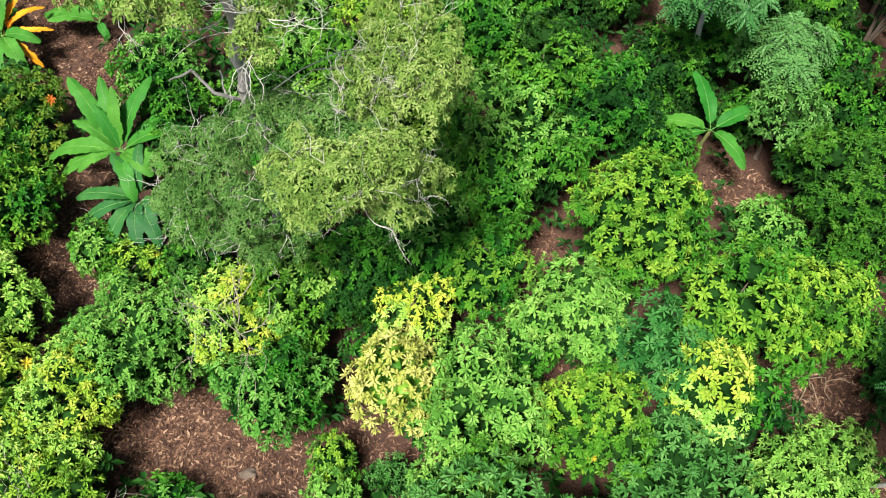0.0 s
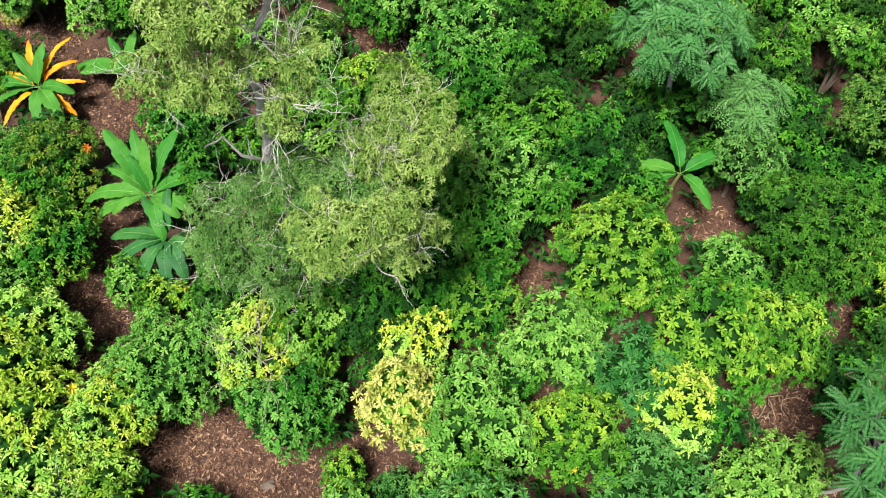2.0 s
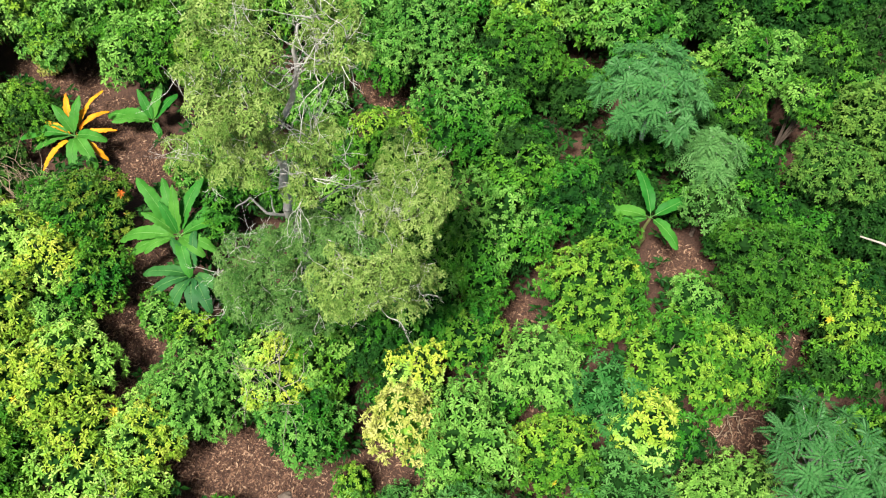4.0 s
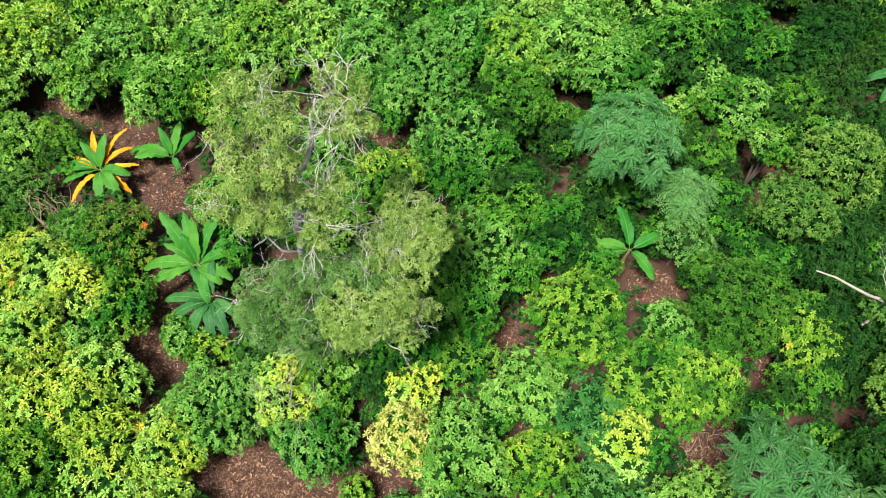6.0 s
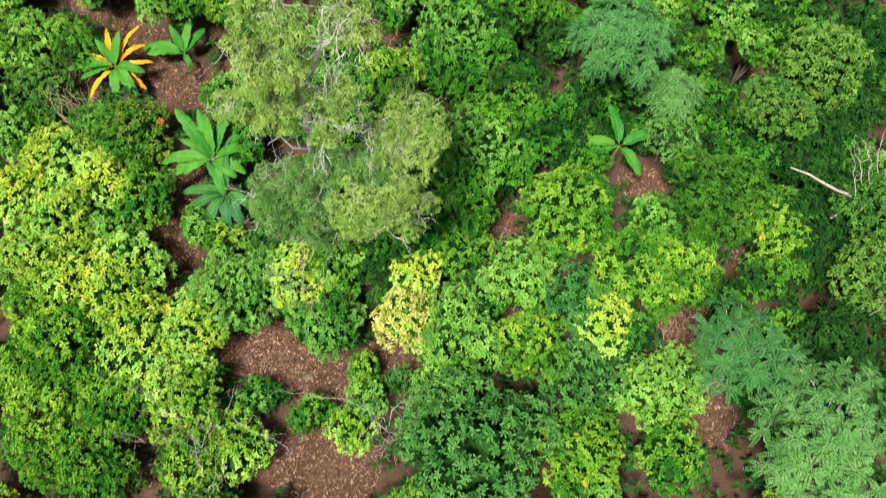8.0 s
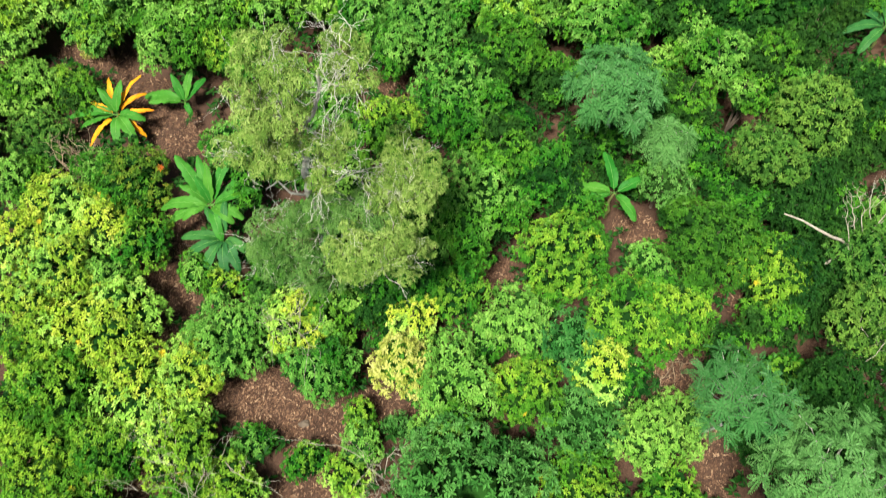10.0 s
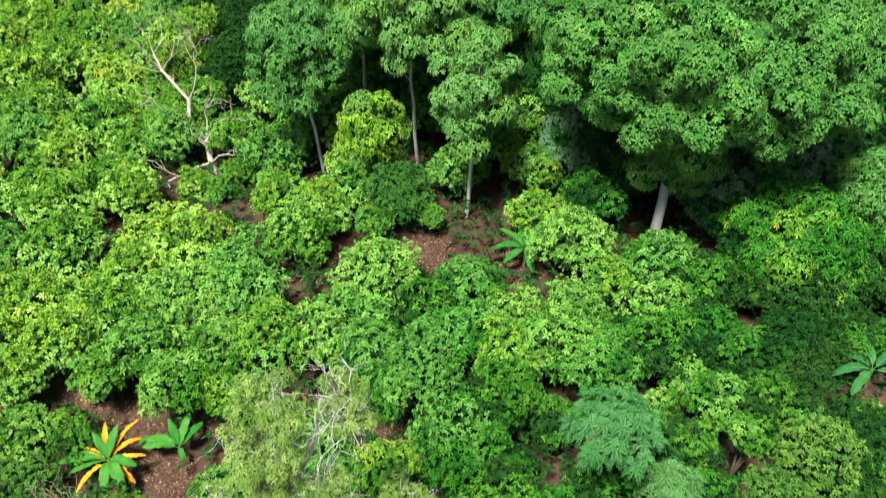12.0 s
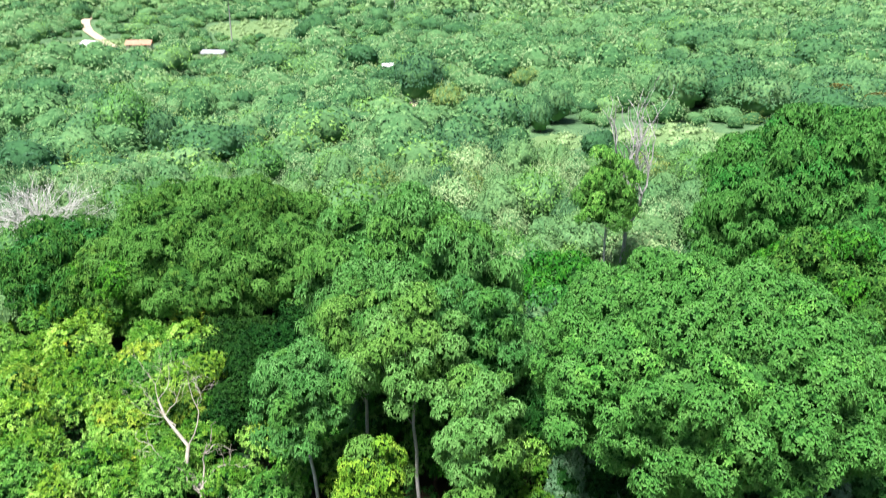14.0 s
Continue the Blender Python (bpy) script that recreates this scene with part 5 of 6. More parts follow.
orchard_tree("olive", -1.6, 38.0, 1.9, 4.2)
orchard_tree("lime", -6.0, 37.2, 1.5, 3.4)
orchard_tree("lime", -3.0, 36.0, 1.0, 2.8)
orchard_tree("lime", 0.4, 36.8, 0.8, 2.2)
orchard_tree("lime", -3.1, 34.3, 1.0, 1.7)
orchard_tree("pale", -4.5, 45.6, 2.0, 5.0)
orchard_tree("green", 0.8, 46.6, 2.2, 5.5)
orchard_tree("green", -1.6, 49.6, 2.4, 6.0)
orchard_tree("pale", 4.2, 42.6, 1.8, 4.4)
orchard_tree("green", 6.4, 44.8, 2.0, 5.0)
orchard_tree("green", -8.0, 46.5, 2.0, 4.6)
orchard_tree("straw", -27.2, 49.1, 2.2, 4.2)
orchard_tree("straw", -22.0, 47.5, 2.1, 4.0)
orchard_tree("straw", -24.1, 40.3, 2.1, 4.0)
orchard_tree("straw", -19.7, 40.8, 1.9, 3.8)
orchard_tree("gold", -16.0, 35.7, 2.0, 3.6)
orchard_tree("straw", -20.8, 34.8, 2.0, 3.8)
orchard_tree("straw", -13.2, 34.6, 2.0, 3.8)
orchard_tree("pale", -10.3, 33.0, 1.8, 3.4)
orchard_tree("straw", -21.0, 30.2, 2.0, 3.8)
orchard_tree("pale", -13.5, 30.4, 1.9, 3.8)
orchard_tree("pale", -9.6, 29.9, 1.9, 3.8)
orchard_tree("straw", -16.4, 29.3, 1.9, 3.8)
orchard_tree("lime", -13.0, 41.6, 1.1, 1.6)
orchard_tree("straw", -14.8, 42.2, 1.2, 1.7)
orchard_tree("lime", -12.0, 43.2, 1.1, 1.9)

rng = np.random.default_rng(14)
lines = [bough(rng, (0, 0, -0.3), (0.5, 0.3, 9.0), 0.26, 0.18, 0.03)]
for k in range(9):
    lines += twig_lines(rng, (0.4, 0.2, 7 + 0.4 * k), (0.5 + rng.normal(0, 0.9), 0.3 + rng.normal(0, 0.8), 13 + rng.uniform(-1, 4)), 0.15, 2, 0.25, 3, 0.6)
dead_tree(20.6, 79.0, lines, "tall leafless tree with upright pinkish-grey branches", PALE_BARK)
rng = np.random.default_rng(15)
lines = [bough(rng, (0, 0, -0.3), (0, 0, 4.0), 0.25, 0.18, 0.03)]
for k in range(26):
    e = dome(rng, 26, 0.0)[k] * [5.2, 4.2, 3.6] + [0, 0, 4.2]
    lines += twig_lines(rng, (0, 0, 3.6), e, 0.10, 2, 0.5, 5, 0.6)
dead_tree(-47.5, 100.0, lines, "round leafless grey tree on the edge of scrub", TWIG)


# ---- filling out the planting ----
def fill_orchard():
    rng = np.random.default_rng(2)
    spots = np.array(PLACED)
    bare = np.array(SOIL_SPOTS + [(7.6, 14.8, 1.0), (-9.5, 15, 1.2), (-9, 13.7, 0.9), (-11.6, 21.2, 1.2), (-14.5, 20.3, 1.4), (5.8, 33.4, 1.4), (2.6, 37.2, 1.0), (-0.4, 42.4, 0.8), (-6.6, 41.8, 0.8), (21.3, 23.2, 1.5), (-13.4, 42.2, 1.6), (-14.6, 43.4, 1.2), (13.6, 34.2, 0.9)])
    for x, y in ((13.5, 34.6), (-13.4, 43.6), (9.5, 48), (20, 44), (29, 46), (23, 35.5), (27, 28.5), (-0.6, 58), (15.6, 11.0), (-18.5, 79)):
        spots = np.vstack([spots, (x, y, 1.0)])
    made = 0
    for k in range(30000):
        near = k < 12000
        if near and made >= (24 if k < 3000 else 50 if k < 6000 else 76):
            continue
        x = rng.uniform(-36, 36)
        y = rng.uniform(24, 76)
        if near:
            y = rng.uniform(-7, 3) if k < 3000 else rng.uniform(3, 26)
            x = rng.uniform(8, 26) if 3000 <= k < 6000 else x
        if abs(x) > 18 + 0.27 * y or (y > 50 and (x > -9 or y > 74 - 0.02 * (x + 24) ** 2)) or made > 186:
            continue
        r = rng.uniform(0.85, 1.5) if near else rng.uniform(1.55, 2.35) * (0.8 if k > 20000 else 1.0)
        h = 1.9 + 1.1 * r + rng.uniform(-0.3, 0.5)
        ahead = h * (0.35 if near else 0.6)
        if (np.hypot(bare[:, 0] - x, bare[:, 1] - y - ahead) - bare[:, 2] - 0.8 * r).min() < 0:
            continue
        if not near and (np.hypot(bare[:, 0] - x, bare[:, 1] - y - 1.15 * h) - 0.9 * bare[:, 2] - 0.65 * r).min() < 0:
            h *= 0.62
        if (np.hypot(spots[:, 0] - x, spots[:, 1] - y) - (0.62 if near else 0.74) * (spots[:, 2] + r)).min() < 0:
            continue
        spots = np.vstack([spots, (x, y, r)])
        made += 1
        side = x + rng.normal(0, 5)
        roll = rng.random()
        if y < 12 and x < -9:
            kind = "gold" if roll < 0.45 else "lime"
        elif y > 36 and side < -9:
            kind = "straw" if roll < 0.66 else "gold" if roll < 0.84 else "russet" if roll < 0.9 else "pale"
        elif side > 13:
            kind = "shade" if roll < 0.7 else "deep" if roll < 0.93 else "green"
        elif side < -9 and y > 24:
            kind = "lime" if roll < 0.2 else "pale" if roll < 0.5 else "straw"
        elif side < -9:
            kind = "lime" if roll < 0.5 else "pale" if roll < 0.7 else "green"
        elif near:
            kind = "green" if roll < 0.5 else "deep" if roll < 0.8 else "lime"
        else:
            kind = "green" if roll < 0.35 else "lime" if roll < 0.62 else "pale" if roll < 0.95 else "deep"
        # Shade-coloured trees stand for the dark hollow under the wide crown.
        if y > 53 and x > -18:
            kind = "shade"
        orchard_tree(kind, round(x, 2), round(y, 2), round(r, 2), round(h - (0.5 if near else 0), 2))

    rng = np.random.default_rng(29)
    for k in range(300):
        x, y, r = rng.uniform(-15, 7), rng.uniform(-7.5, -0.5), rng.uniform(0.9, 1.5)
        if k < 60 and (np.hypot(spots[:, 0] - x, spots[:, 1] - y) - 0.62 * (spots[:, 2] + r)).min() > 0 and (np.hypot(bare[:, 0] - x, bare[:, 1] - y - 0.8) - bare[:, 2] - 0.8 * r).min() > 0:
            spots = np.vstack([spots, (x, y, r)])
            orchard_tree(("gold", "lime", "green")[k % 3], round(x, 2), round(y, 2), round(r, 2), round(2 + r, 2))
    rng = np.random.default_rng(19)
    for k in range(110):
        x, y, r = rng.uniform(-48, -30), rng.uniform(58, 79), rng.uniform(1.6, 2.4)
        if abs(x) < 16 + 0.27 * y or (np.hypot(spots[:, 0] - x, spots[:, 1] - y) - 0.7 * (spots[:, 2] + r)).min() < 0 or math.hypot(x + 36, y - 80) < 5:
            continue
        spots = np.vstack([spots, (x, y, r)])
        orchard_tree("straw" if k % 3 == 0 else "lime" if k % 3 == 1 else "green", round(x, 2), round(y, 2), round(r, 2), 4.2)


fill_orchard()


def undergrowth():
    """Low dark shoots that close the gaps between the trees; their green includes the gaps' shade."""
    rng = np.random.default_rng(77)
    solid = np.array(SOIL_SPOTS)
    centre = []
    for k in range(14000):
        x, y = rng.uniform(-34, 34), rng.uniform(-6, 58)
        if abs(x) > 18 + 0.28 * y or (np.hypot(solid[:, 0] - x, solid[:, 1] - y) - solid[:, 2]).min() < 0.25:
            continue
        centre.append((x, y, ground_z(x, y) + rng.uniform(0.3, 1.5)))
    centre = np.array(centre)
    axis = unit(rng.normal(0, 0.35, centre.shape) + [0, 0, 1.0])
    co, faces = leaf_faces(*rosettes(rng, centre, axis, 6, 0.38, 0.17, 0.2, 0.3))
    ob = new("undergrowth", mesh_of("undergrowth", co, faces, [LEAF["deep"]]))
    tagged(ob, "dark green seedlings and low shoots between trees, shade painted in", "undergrowth", kind="stuff")


undergrowth()


# ---- scrub and woods beyond ----
def far_crown(seed, leaves, size, level=2, height=0.8, relief=0.34):
    """An uneven crown of radius one, closed by tilted leaf sprays."""
    rng = np.random.default_rng(seed)
    off = Vector((seed * 0.37, seed * 0.19, 0))

    def swell(v):
        v = Vector(v)
        return 0.92 + relief * (0.8 - 2.4 * abs(noise.noise(v * 2.1 + off))) + 0.3 * relief * noise.noise(v * 5.3 + off)
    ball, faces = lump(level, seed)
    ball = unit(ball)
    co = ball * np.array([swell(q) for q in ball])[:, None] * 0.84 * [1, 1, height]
    s = dome(rng, leaves, -0.25)
    p = s * np.array([swell(q) for q in s])[:, None] * rng.uniform(0.84, 1.14, (leaves, 1)) * [1, 1, height]
    face = unit(s * 0.8 + [0, 0, 0.75] + rng.normal(0, 0.28, s.shape))
    way = unit(np.cross(face, rng.normal(0, 1, s.shape)) + [0, 0, -0.15])
    side = unit(np.cross(way, face))
    up = np.arange(leaves) % 6 < 1
    way[up] = unit(s[up] * 0.6 + [0, -0.25, 0.9] + rng.normal(0, 0.25, (up.sum(), 3)))
    side[up] = unit(np.cross(way[up], rng.normal(0, 0.5, (up.sum(), 3)) + [0, 1, 0.3]))
    ll = size * rng.uniform(0.7, 1.25, leaves)
    root, half = p - way * (0.5 * ll)[:, None], side * (0.33 * ll)[:, None]
    lco = np.stack([root - half, root + half, p + way * (0.6 * ll)[:, None]], 1).reshape(-1, 3)
    lf = np.arange(leaves * 3).reshape(-1, 3)
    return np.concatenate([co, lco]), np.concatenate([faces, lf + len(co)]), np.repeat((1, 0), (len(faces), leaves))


CLEARINGS = []


def clearing(x, y, rx, ry):
    """An open field, as an ellipse."""
    CLEARINGS.append((x, y, rx, ry))


clearing(45, 150, 17, 9)
clearing(25, 149, 8, 6)
clearing(-122, 322, 16, 13)
clearing(-101, 312, 7, 6)
clearing(-64, 366, 24, 22)
clearing(-70, 297, 9, 6)
clearing(-8, 256, 4, 4)

LOW_SCRUB = [(-118, 296, 28, 22), (-130, 360, 16, 40), (-8, 236, 8, 22), (-70, 280, 18, 18), (-68, 336, 26, 16), (6, 215, 8, 40), (30, 138, 26, 12), (48, 136, 20, 10)]


TRACKS = [[(-106, 308), (-115.4, 324), (-124.8, 340.4), (-133.4, 355.5), (-140.4, 371.7), (-147.5, 391.5), (-152, 420)], [(-1, 188), (1.4, 206), (5.5, 226), (9.4, 250), (11, 268)]]


def is_open(x, y, r=0.0):
    return any(math.hypot(x - px, y - py) < r + 4 for line in TRACKS for px, py in line) or any(((x - cx) / (rx + r)) ** 2 + ((y - cy) / (ry + r)) ** 2 < 1 for cx, cy, rx, ry in CLEARINGS)


FAR_FORMS = [far_crown(300 + i, 1500, 0.10, 3, 0.8) for i in range(4)]
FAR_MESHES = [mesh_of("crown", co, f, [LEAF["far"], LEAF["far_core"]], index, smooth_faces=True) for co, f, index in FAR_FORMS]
FAR_TRUNK = trunk_mesh("trunk", 90, 1.6, 0.05, dome(np.random.default_rng(8), 6, 0.1) * 0.7 + [0, 0, 1.0])


def far_tree(look_of, x, y, radius, height, label="bushy green tree in scrubland"):
    COUNT[0] += 1
    k = COUNT[0]
    ob = thing("scrub_tree", x, y, label, "tree", "scrub trees", turn=k * 1.7)
    cr = part("crown", FAR_MESHES[k % 4], ob)
    tall = 0.6 * height
    cr.matrix_basis = Matrix.Translation((0, 0, height - 0.84 * tall)) @ Matrix.Diagonal((radius * 0.85, radius * 0.85, tall, 1))
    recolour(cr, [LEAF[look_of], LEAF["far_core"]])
    tr = part("trunk", FAR_TRUNK, ob)
    tr.matrix_basis = Matrix.Diagonal((radius * 0.6, radius * 0.6, height / 2.2, 1))


KNOWN = []


def known_tree(*row):
    KNOWN.append((row[1], row[2], row[3]))
    far_tree(*row)


known_tree("far_deep", 57.0, 176, 7.2, 10.5, "dark rounded tree beside a green field")
known_tree("far_deep", 70.5, 168, 7.6, 9.0, "dark broad tree beside a green field")
known_tree("far_deep", 1.0, 195, 6.6, 12.0, "rounded dark green tree by a small shack")
known_tree("far_deep", 28.0, 166, 4.6, 7.5, "dark green tree on the edge of a field")
known_tree("far_deep", 24.0, 158, 2.8, 6.5, "small blue-green tree in a field")
known_tree("far_deep", 14.7, 128, 3.8, 7.0, "dark green compact tree in scrub")
known_tree("far_bright", -25.4, 132, 4.4, 6.5, "bright green rounded tree in scrub")
known_tree("far_bright", -13.0, 129, 3.4, 5.5, "bright green rounded tree in scrub")
known_tree("far_bright", -56.5, 161, 6.0, 11.0, "tall rounded green tree in scrub")
known_tree("far_deep", -46.5, 152, 3.2, 9.0, "dark drooping tree in scrub")
known_tree("dry_olive", 7.0, 180, 4.2, 6.5, "bush with brownish olive leaves")
known_tree("dry_olive", 27.0, 205, 4.2, 6.0, "bush with brownish olive leaves")
known_tree("olive", -40.0, 110, 4.0, 7.0, "olive-yellow tree in scrub")
known_tree("olive", -8.0, 104, 6.0, 7.5, "olive-yellow spreading tree in scrub")
known_tree("olive", 47.0, 80, 6.0, 14.0, "olive brown tree behind a tall green one")
known_tree("blue", -46.0, 80, 4.5, 9.0, "grey-green tree in scrub")


def scrub():
    rng = np.random.default_rng(6)
    spots = np.array(KNOWN + [(36.5, 74.0, 3), (-18.5, 79, 6), (-47.5, 97, 7.5), (-0.6, 58, 2.5), (12.5, 66, 3.5), (18.3, 76, 1), (20.6, 79, 1), (-36, 80, 4), (9.5, 48, 3), (20, 44, 3), (29, 46, 3), (30.5, 57, 3)])
    for k in range(5000):
        y = rng.uniform(50, 124)
        x = rng.uniform(-1, 1) * (14 + 0.56 * y)
        r = rng.uniform(2.1, 4.2)
        if (y < 76 and x < -8) or (np.hypot(spots[:, 0] - x, spots[:, 1] - y) - 0.7 * (spots[:, 2] + r)).min() < 0 or is_open(x, y, r):
            continue
        spots = np.vstack([spots, (x, y, r)])
        roll = rng.random()
        kind = "far" if roll < 0.45 else "far_pale_haze" if roll < 0.75 else "far_bright" if roll < 0.88 else "dry_olive" if roll < 0.92 else "far_deep"
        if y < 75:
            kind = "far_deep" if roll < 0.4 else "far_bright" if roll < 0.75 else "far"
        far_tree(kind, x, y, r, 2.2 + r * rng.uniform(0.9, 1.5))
    return spots


SPOTS = scrub()


def woods(name, label, look_of, near, far, step, leaves, size, share, seed, radius=(1.9, 5.6), spread=1.05):
    """Far woodland of one tint, all in one mesh."""
    rng = np.random.default_rng(seed)
    forms = [far_crown(500 + 7 * seed + i, leaves, size, 2 if far < 500 else 1, 0.8) for i in range(4)]
    allco, allf, index, start = [], [], [], 0
    area = 0.56 * (far * far - near * near) + 40 * (far - near)
    for k in range(int(area / step * share)):
        y = math.sqrt(rng.uniform(near * near, far * far))
        x = rng.uniform(-1, 1) * (20 + 0.56 * y)
        r = spread * (radius[0] + (radius[1] - radius[0]) * rng.random() ** 2.2) * (1 + 0.35 * noise.noise((x / 60, y / 60, seed)))
        if any(((x - cx) / rx) ** 2 + ((y - cy) / ry) ** 2 < 1 for cx, cy, rx, ry in LOW_SCRUB):
            r *= 0.6
        if is_open(x, y, r) or (y < 215 and (np.hypot(SPOTS[:, 0] - x, SPOTS[:, 1] - y) - 0.6 * (SPOTS[:, 2] + r)).min() < 0):
            continue
        co, f, mats = forms[k % 4]
        a = rng.uniform(0, 6.28)
        c, s = math.cos(a) * r, math.sin(a) * r
        up = ground_z(x, y)
        tall = r ** 0.85 * rng.uniform(0.75, 1.35)
        wide = rng.uniform(0.75, 1.3)
        lift = up + tall * rng.uniform(0.15, 0.75)
        allco.append(np.stack([wide * (co[:, 0] * c - co[:, 1] * s) + x, (co[:, 0] * s + co[:, 1] * c) / wide + y, co[:, 2] * tall + lift], 1))
        allf.append(f + start)
        index.append(mats)
        start += len(co)
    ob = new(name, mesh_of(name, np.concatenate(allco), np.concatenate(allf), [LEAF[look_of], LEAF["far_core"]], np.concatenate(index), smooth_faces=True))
    tagged(ob, label, "woods", kind="stuff")


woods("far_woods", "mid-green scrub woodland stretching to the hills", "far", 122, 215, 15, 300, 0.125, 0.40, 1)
woods("far_woods", "grey-green scrub woodland paled by painted haze", "far_pale_haze", 122, 215, 15, 300, 0.125, 0.34, 2, (2.0, 4.2))
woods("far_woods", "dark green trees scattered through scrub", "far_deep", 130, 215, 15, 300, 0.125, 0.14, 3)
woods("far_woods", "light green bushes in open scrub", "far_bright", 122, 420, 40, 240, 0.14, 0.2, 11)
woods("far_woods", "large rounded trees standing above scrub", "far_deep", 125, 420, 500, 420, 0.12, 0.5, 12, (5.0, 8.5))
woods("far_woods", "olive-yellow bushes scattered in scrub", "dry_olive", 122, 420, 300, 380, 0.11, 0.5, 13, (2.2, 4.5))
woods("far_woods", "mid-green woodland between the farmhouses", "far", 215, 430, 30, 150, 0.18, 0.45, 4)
woods("far_woods", "woodland between the farmhouses, paled by painted haze", "far_pale_haze", 215, 430, 30, 150, 0.18, 0.36, 5)
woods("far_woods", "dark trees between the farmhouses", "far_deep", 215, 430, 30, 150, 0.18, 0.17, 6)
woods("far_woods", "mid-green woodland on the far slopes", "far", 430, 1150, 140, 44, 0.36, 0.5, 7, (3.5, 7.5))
woods("far_woods", "woodland on the far slopes, paled by painted haze", "far_pale_haze", 430, 1150, 140, 44, 0.36, 0.36, 8, (3.5, 7.0))
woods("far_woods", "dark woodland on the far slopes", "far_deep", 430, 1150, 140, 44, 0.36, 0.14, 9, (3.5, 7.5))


def field(x, y, rx, ry):
    """An open grassy field with an uneven edge."""
    co, faces, rings, n = [(x, y, ground_z(x, y) + 0.25)], [], 6, 36
    for j in range(1, rings + 1):
        for i in range(n):
            a = 2 * math.pi * i / n
            q = j / rings * (1 + 0.6 * noise.noise((x + 2 * math.cos(a), y + 2 * math.sin(a), 0)))
            px, py = x + 1.0 * rx * q * math.cos(a), y + 1.0 * ry * q * math.sin(a)
            co.append((px, py, ground_z(px, py) + (0.25 if j < rings else -0.3)))
    for i in range(n):
        k = (i + 1) % n
        faces.append((0, 1 + i, 1 + k, 1 + k))
        for j in range(rings - 1):
            faces.append((1 + j * n + i, 1 + (j + 1) * n + i, 1 + (j + 1) * n + k, 1 + j * n + k))
    bm = bmesh.new()
    vs = [bm.verts.new(c) for c in co]
    for f in faces:
        bm.faces.new([vs[i] for i in dict.fromkeys(f)])
    me = bpy.data.meshes.new("field")
    bm.to_mesh(me)
    bm.free()
    me.materials.append(FIELD)
    tagged(new("field", me), "bright green grassy field among scrub", "field", kind="structure")


for row in CLEARINGS:
    field(*row)


# ---- houses, palms and a track in the distance ----
def box(bm, lo, hi):
    v = [bm.verts.new((x, y, z)) for z in (lo[2], hi[2]) for y in (lo[1], hi[1]) for x in (lo[0], hi[0])]
    for q in ((0, 2, 3, 1), (4, 5, 7, 6), (0, 1, 5, 4), (1, 3, 7, 5), (3, 2, 6, 7), (2, 0, 4, 6)):
        bm.faces.new([v[i] for i in q])


def bm_part(name, bm, mat, parent, label=""):
    me = bpy.data.meshes.new(name)
    bm.to_mesh(me)
    bm.free()
    me.materials.append(mat)
    return part(name, me, parent, label)


def house(name, x, y, w, d, wall, ridge, turn, roof_mat, label):
    ob = thing(name, x, y, label, "house", "far houses", turn=radians(turn))
    bm = bmesh.new()
    box(bm, (-w / 2, -d / 2, -0.5), (w / 2, d / 2, wall))
    bm_part("wall", bm, PLASTER, ob)
    for sgn in (1, -1):
        bm = bmesh.new()
        o = 0.35
        pts = [(-w / 2 - o, sgn * (d / 2 + o), wall - 0.15), (w / 2 + o, sgn * (d / 2 + o), wall - 0.15), (w / 2 + o, 0, wall + ridge), (-w / 2 - o, 0, wall + ridge)]
        low = [bm.verts.new(p) for p in pts]
        top = [bm.verts.new((p[0], p[1], p[2] + 0.12)) for p in pts]
        bm.faces.new(low)
        bm.faces.new(top)
        for i in range(4):
            bm.faces.new((low[i], low[(i + 1) % 4], top[(i + 1) % 4], top[i]))
        bm_part("roof", bm, roof_mat, ob)
    bm = bmesh.new()
    box(bm, (-0.5, -d / 2 - 0.04, 0), (0.5, -d / 2 + 0.05, min(2.1, wall - 0.2)))
    bm_part("door", bm, DARK_DOOR, ob)
    if w > 5:
        for wx in (-w * 0.3, w * 0.3):
            bm = bmesh.new()
            box(bm, (wx - 0.5, -d / 2 - 0.04, 1.0), (wx + 0.5, -d / 2 + 0.05, 2.0))
            bm_part("window", bm, DARK_DOOR, ob)


house("farmhouse", -115.8, 309, 6.5, 5.0, 2.2, 1.4, -30, WHITE_SHEET, "small farmhouse with a white sheet roof")
house("farmhouse", -100.3, 314, 8.6, 5.0, 2.0, 1.4, 5, ORANGE_TILE, "low farmhouse with a faded orange roof")
house("shack", -8.3, 257, 3.0, 2.4, 2.3, 0.6, 10, WHITE_SHEET, "little white-roofed shack among scrub")
house("farmhouse", -70, 299, 8.0, 4.0, 1.8, 1.0, -15, GREY_SHEET, "low building with grey sheet roofing")
house("farmhouse", -187, 524, 14.0, 8.0, 3.4, 2.0, 20, WHITE_SHEET, "pale farmhouse on a wooded slope")


def track(pts, half, label):
    co, faces = [], []
    for i, (x, y) in enumerate(pts):
        for s in (-half, half):
            co.append((x + s, y + 0.5 * s, ground_z(x, y) + 0.6))
    for i in range(len(pts) - 1):
        faces.append((2 * i, 2 * i + 1, 2 * i + 3, 2 * i + 2))
    ob = new("road", mesh_of("road", co, faces, [TRACK]))
    tagged(ob, label, "road", kind="structure")


track(TRACKS[0], 1.7, "sandy track winding past farmhouses")
track(TRACKS[1], 1.3, "narrow earth track through scrub")


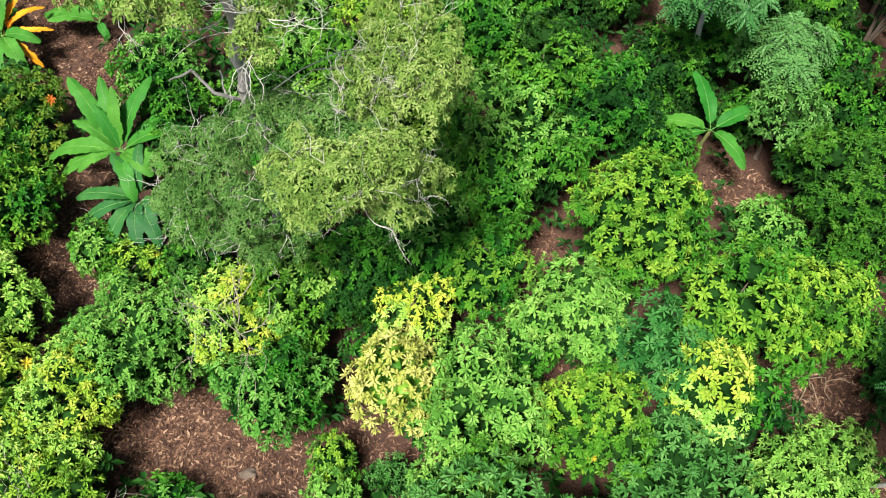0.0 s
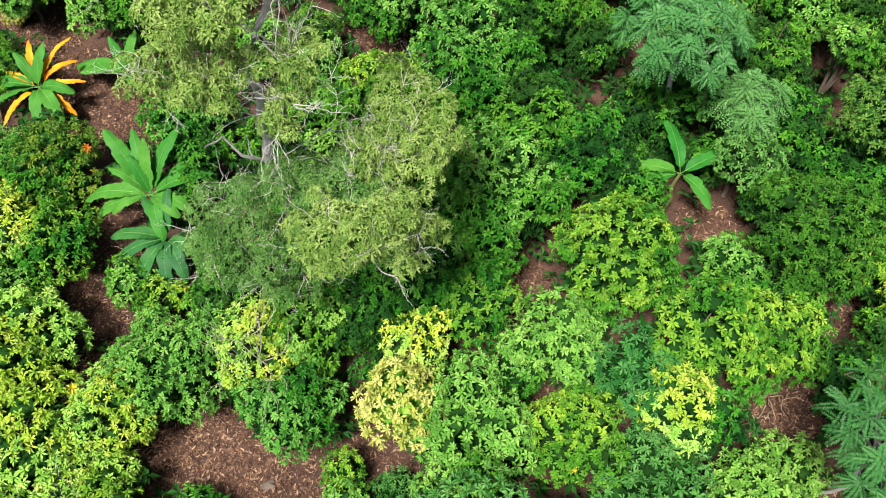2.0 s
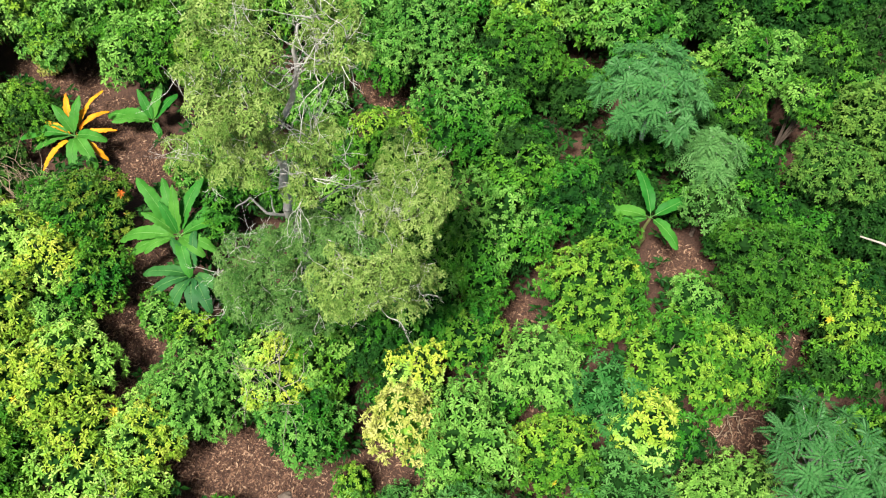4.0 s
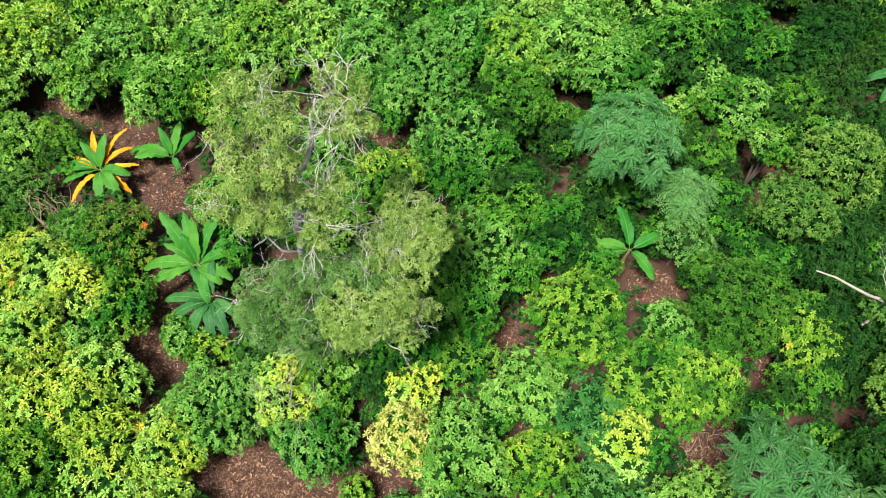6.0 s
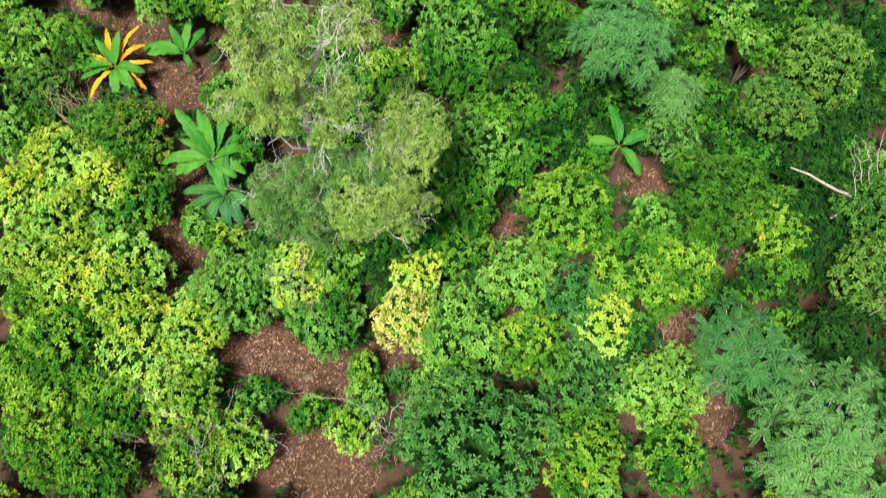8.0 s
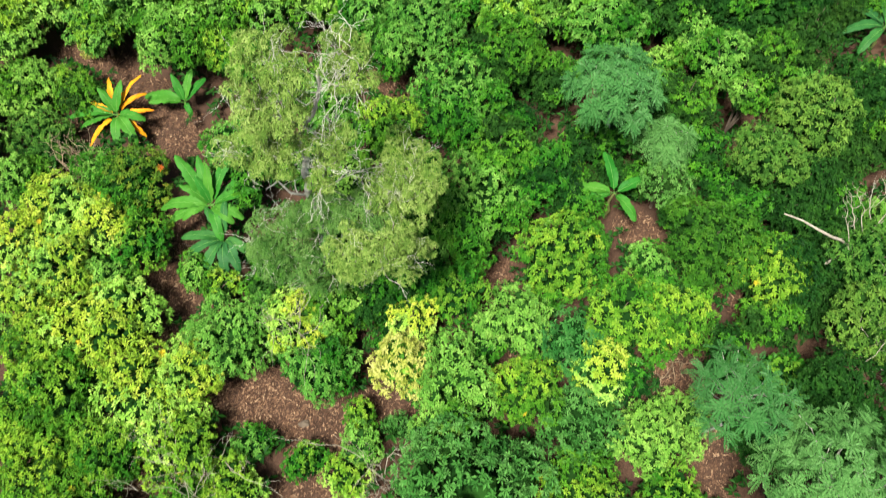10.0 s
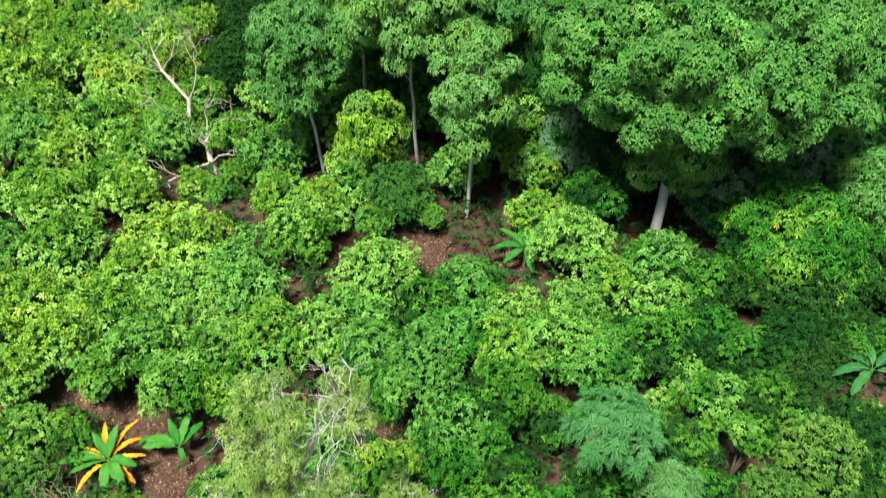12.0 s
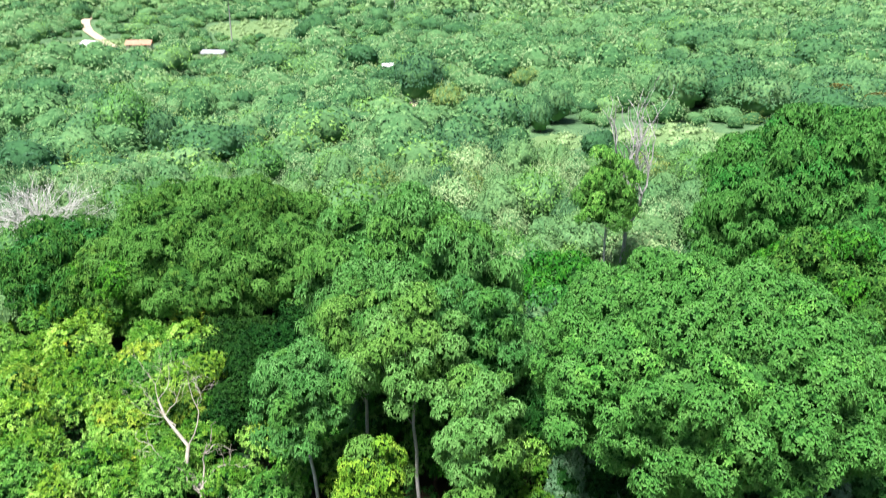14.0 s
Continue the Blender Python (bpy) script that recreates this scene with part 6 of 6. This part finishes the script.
def palm(x, y, height, seed, dry=False):
    rng = np.random.default_rng(seed)
    ob = thing("palm_tree", x, y, "dry drooping palm in scrub" if dry else "tall thin palm above the woods", "palm", "far palms")
    part("trunk", wood_mesh("trunk", [bough(rng, (0, 0, -0.5), (rng.normal(0, 0.4), 0, height), 0.28, 0.2, 0.02)], PALE_BARK), ob)
    c = np.array([(0, 0, height)])
    co, faces = leaf_faces(*joined(fronds(rng, c, np.array([(0, 0, 1.0)]), 18, 3.2, 12, 0.9, 0.16, 0.35, 0.6)))
    part("crown", mesh_of("crown", co, faces, [LEAF["brown"] if dry else LEAF["far_deep"]]), ob)


palm(-68, 318, 18, 1)
palm(-55, 488, 22, 2)
palm(-50, 490, 20, 3)
palm(-16, 480, 22, 4)
palm(-10, 484, 20, 5)
palm(93, 179, 4.5, 6, True)
palm(99, 174, 3.5, 7, True)


# ---- low bushes in the fields ----
def field_bushes():
    rng = np.random.default_rng(44)
    co, f, mats = far_crown(640, 46, 0.34, 1)
    allco, allf, start = [], [], 0
    for cx, cy, rx, ry in CLEARINGS:
        for k in range(int(rx * ry * 0.9)):
            a, q = rng.uniform(0, 6.28), math.sqrt(rng.random())
            x, y, r = cx + rx * q * math.cos(a), cy + ry * q * math.sin(a), rng.uniform(0.2, 0.6) + (rng.uniform(0.4, 1.6) if k % 7 == 0 else 0)
            allco.append(co * r + [x, y, ground_z(x, y) + 0.2 * r])
            allf.append(f + start)
            start += len(co)
    ob = new("field_bushes", mesh_of("field_bushes", np.concatenate(allco), np.concatenate(allf), [LEAF["far_pale_haze"]]))
    tagged(ob, "low bushes dotted over grassy fields, paled by painted haze", "bushes", kind="stuff")


field_bushes()


# ---- mulch litter ----
def litter():
    """Dry leaves and bark chips lying on the open soil."""
    rng = np.random.default_rng(31)
    base = []
    for x, y, r in SOIL_SPOTS:
        n = int(900 * (r + 0.5) ** 2)
        a, q = rng.uniform(0, 6.28, n), np.sqrt(rng.uniform(0, 1, n)) * (r + 0.6)
        base += [(x + d * math.cos(t), y + d * math.sin(t)) for t, d in zip(a, q)]
    base = np.array([(x, y, ground_z(x, y) + 0.06 * noise.noise((x * 0.35, y * 0.35, 0)) + 0.02) for x, y in base])
    n = len(base)
    t = rng.uniform(0, 6.28, n)
    way = unit(np.stack([np.cos(t), np.sin(t), rng.normal(0.06, 0.14, n)], 1))
    side = unit(np.cross(way, [0, 0, 1.0]) + rng.normal(0, 0.25, (n, 3)))
    size = 0.07 + 0.17 * rng.random(n) ** 2
    co, faces = leaf_faces(base, way, side, size, size * rng.uniform(0.2, 0.4, n), np.zeros(n), 0.3)
    ob = new("leaf_litter", mesh_of("leaf_litter", co, faces, [LITTER]))
    tagged(ob, "brown dry leaves and bark chips on soil", "leaf litter", kind="stuff")


litter()


def stone(x, y, size):
    co, faces = lump(3, 5)
    co = co * [size, size * 0.6, size * 0.4]
    ob = new("stone", mesh_of("stone", co, faces, [BARK], smooth_faces=True))
    ob.matrix_basis = Matrix.Translation((x, y, ground_z(x, y) + 0.2 * size))
    tagged(ob, "flat grey stone lying on brown mulch", "stone")


stone(-5.4, 5.9, 0.28)
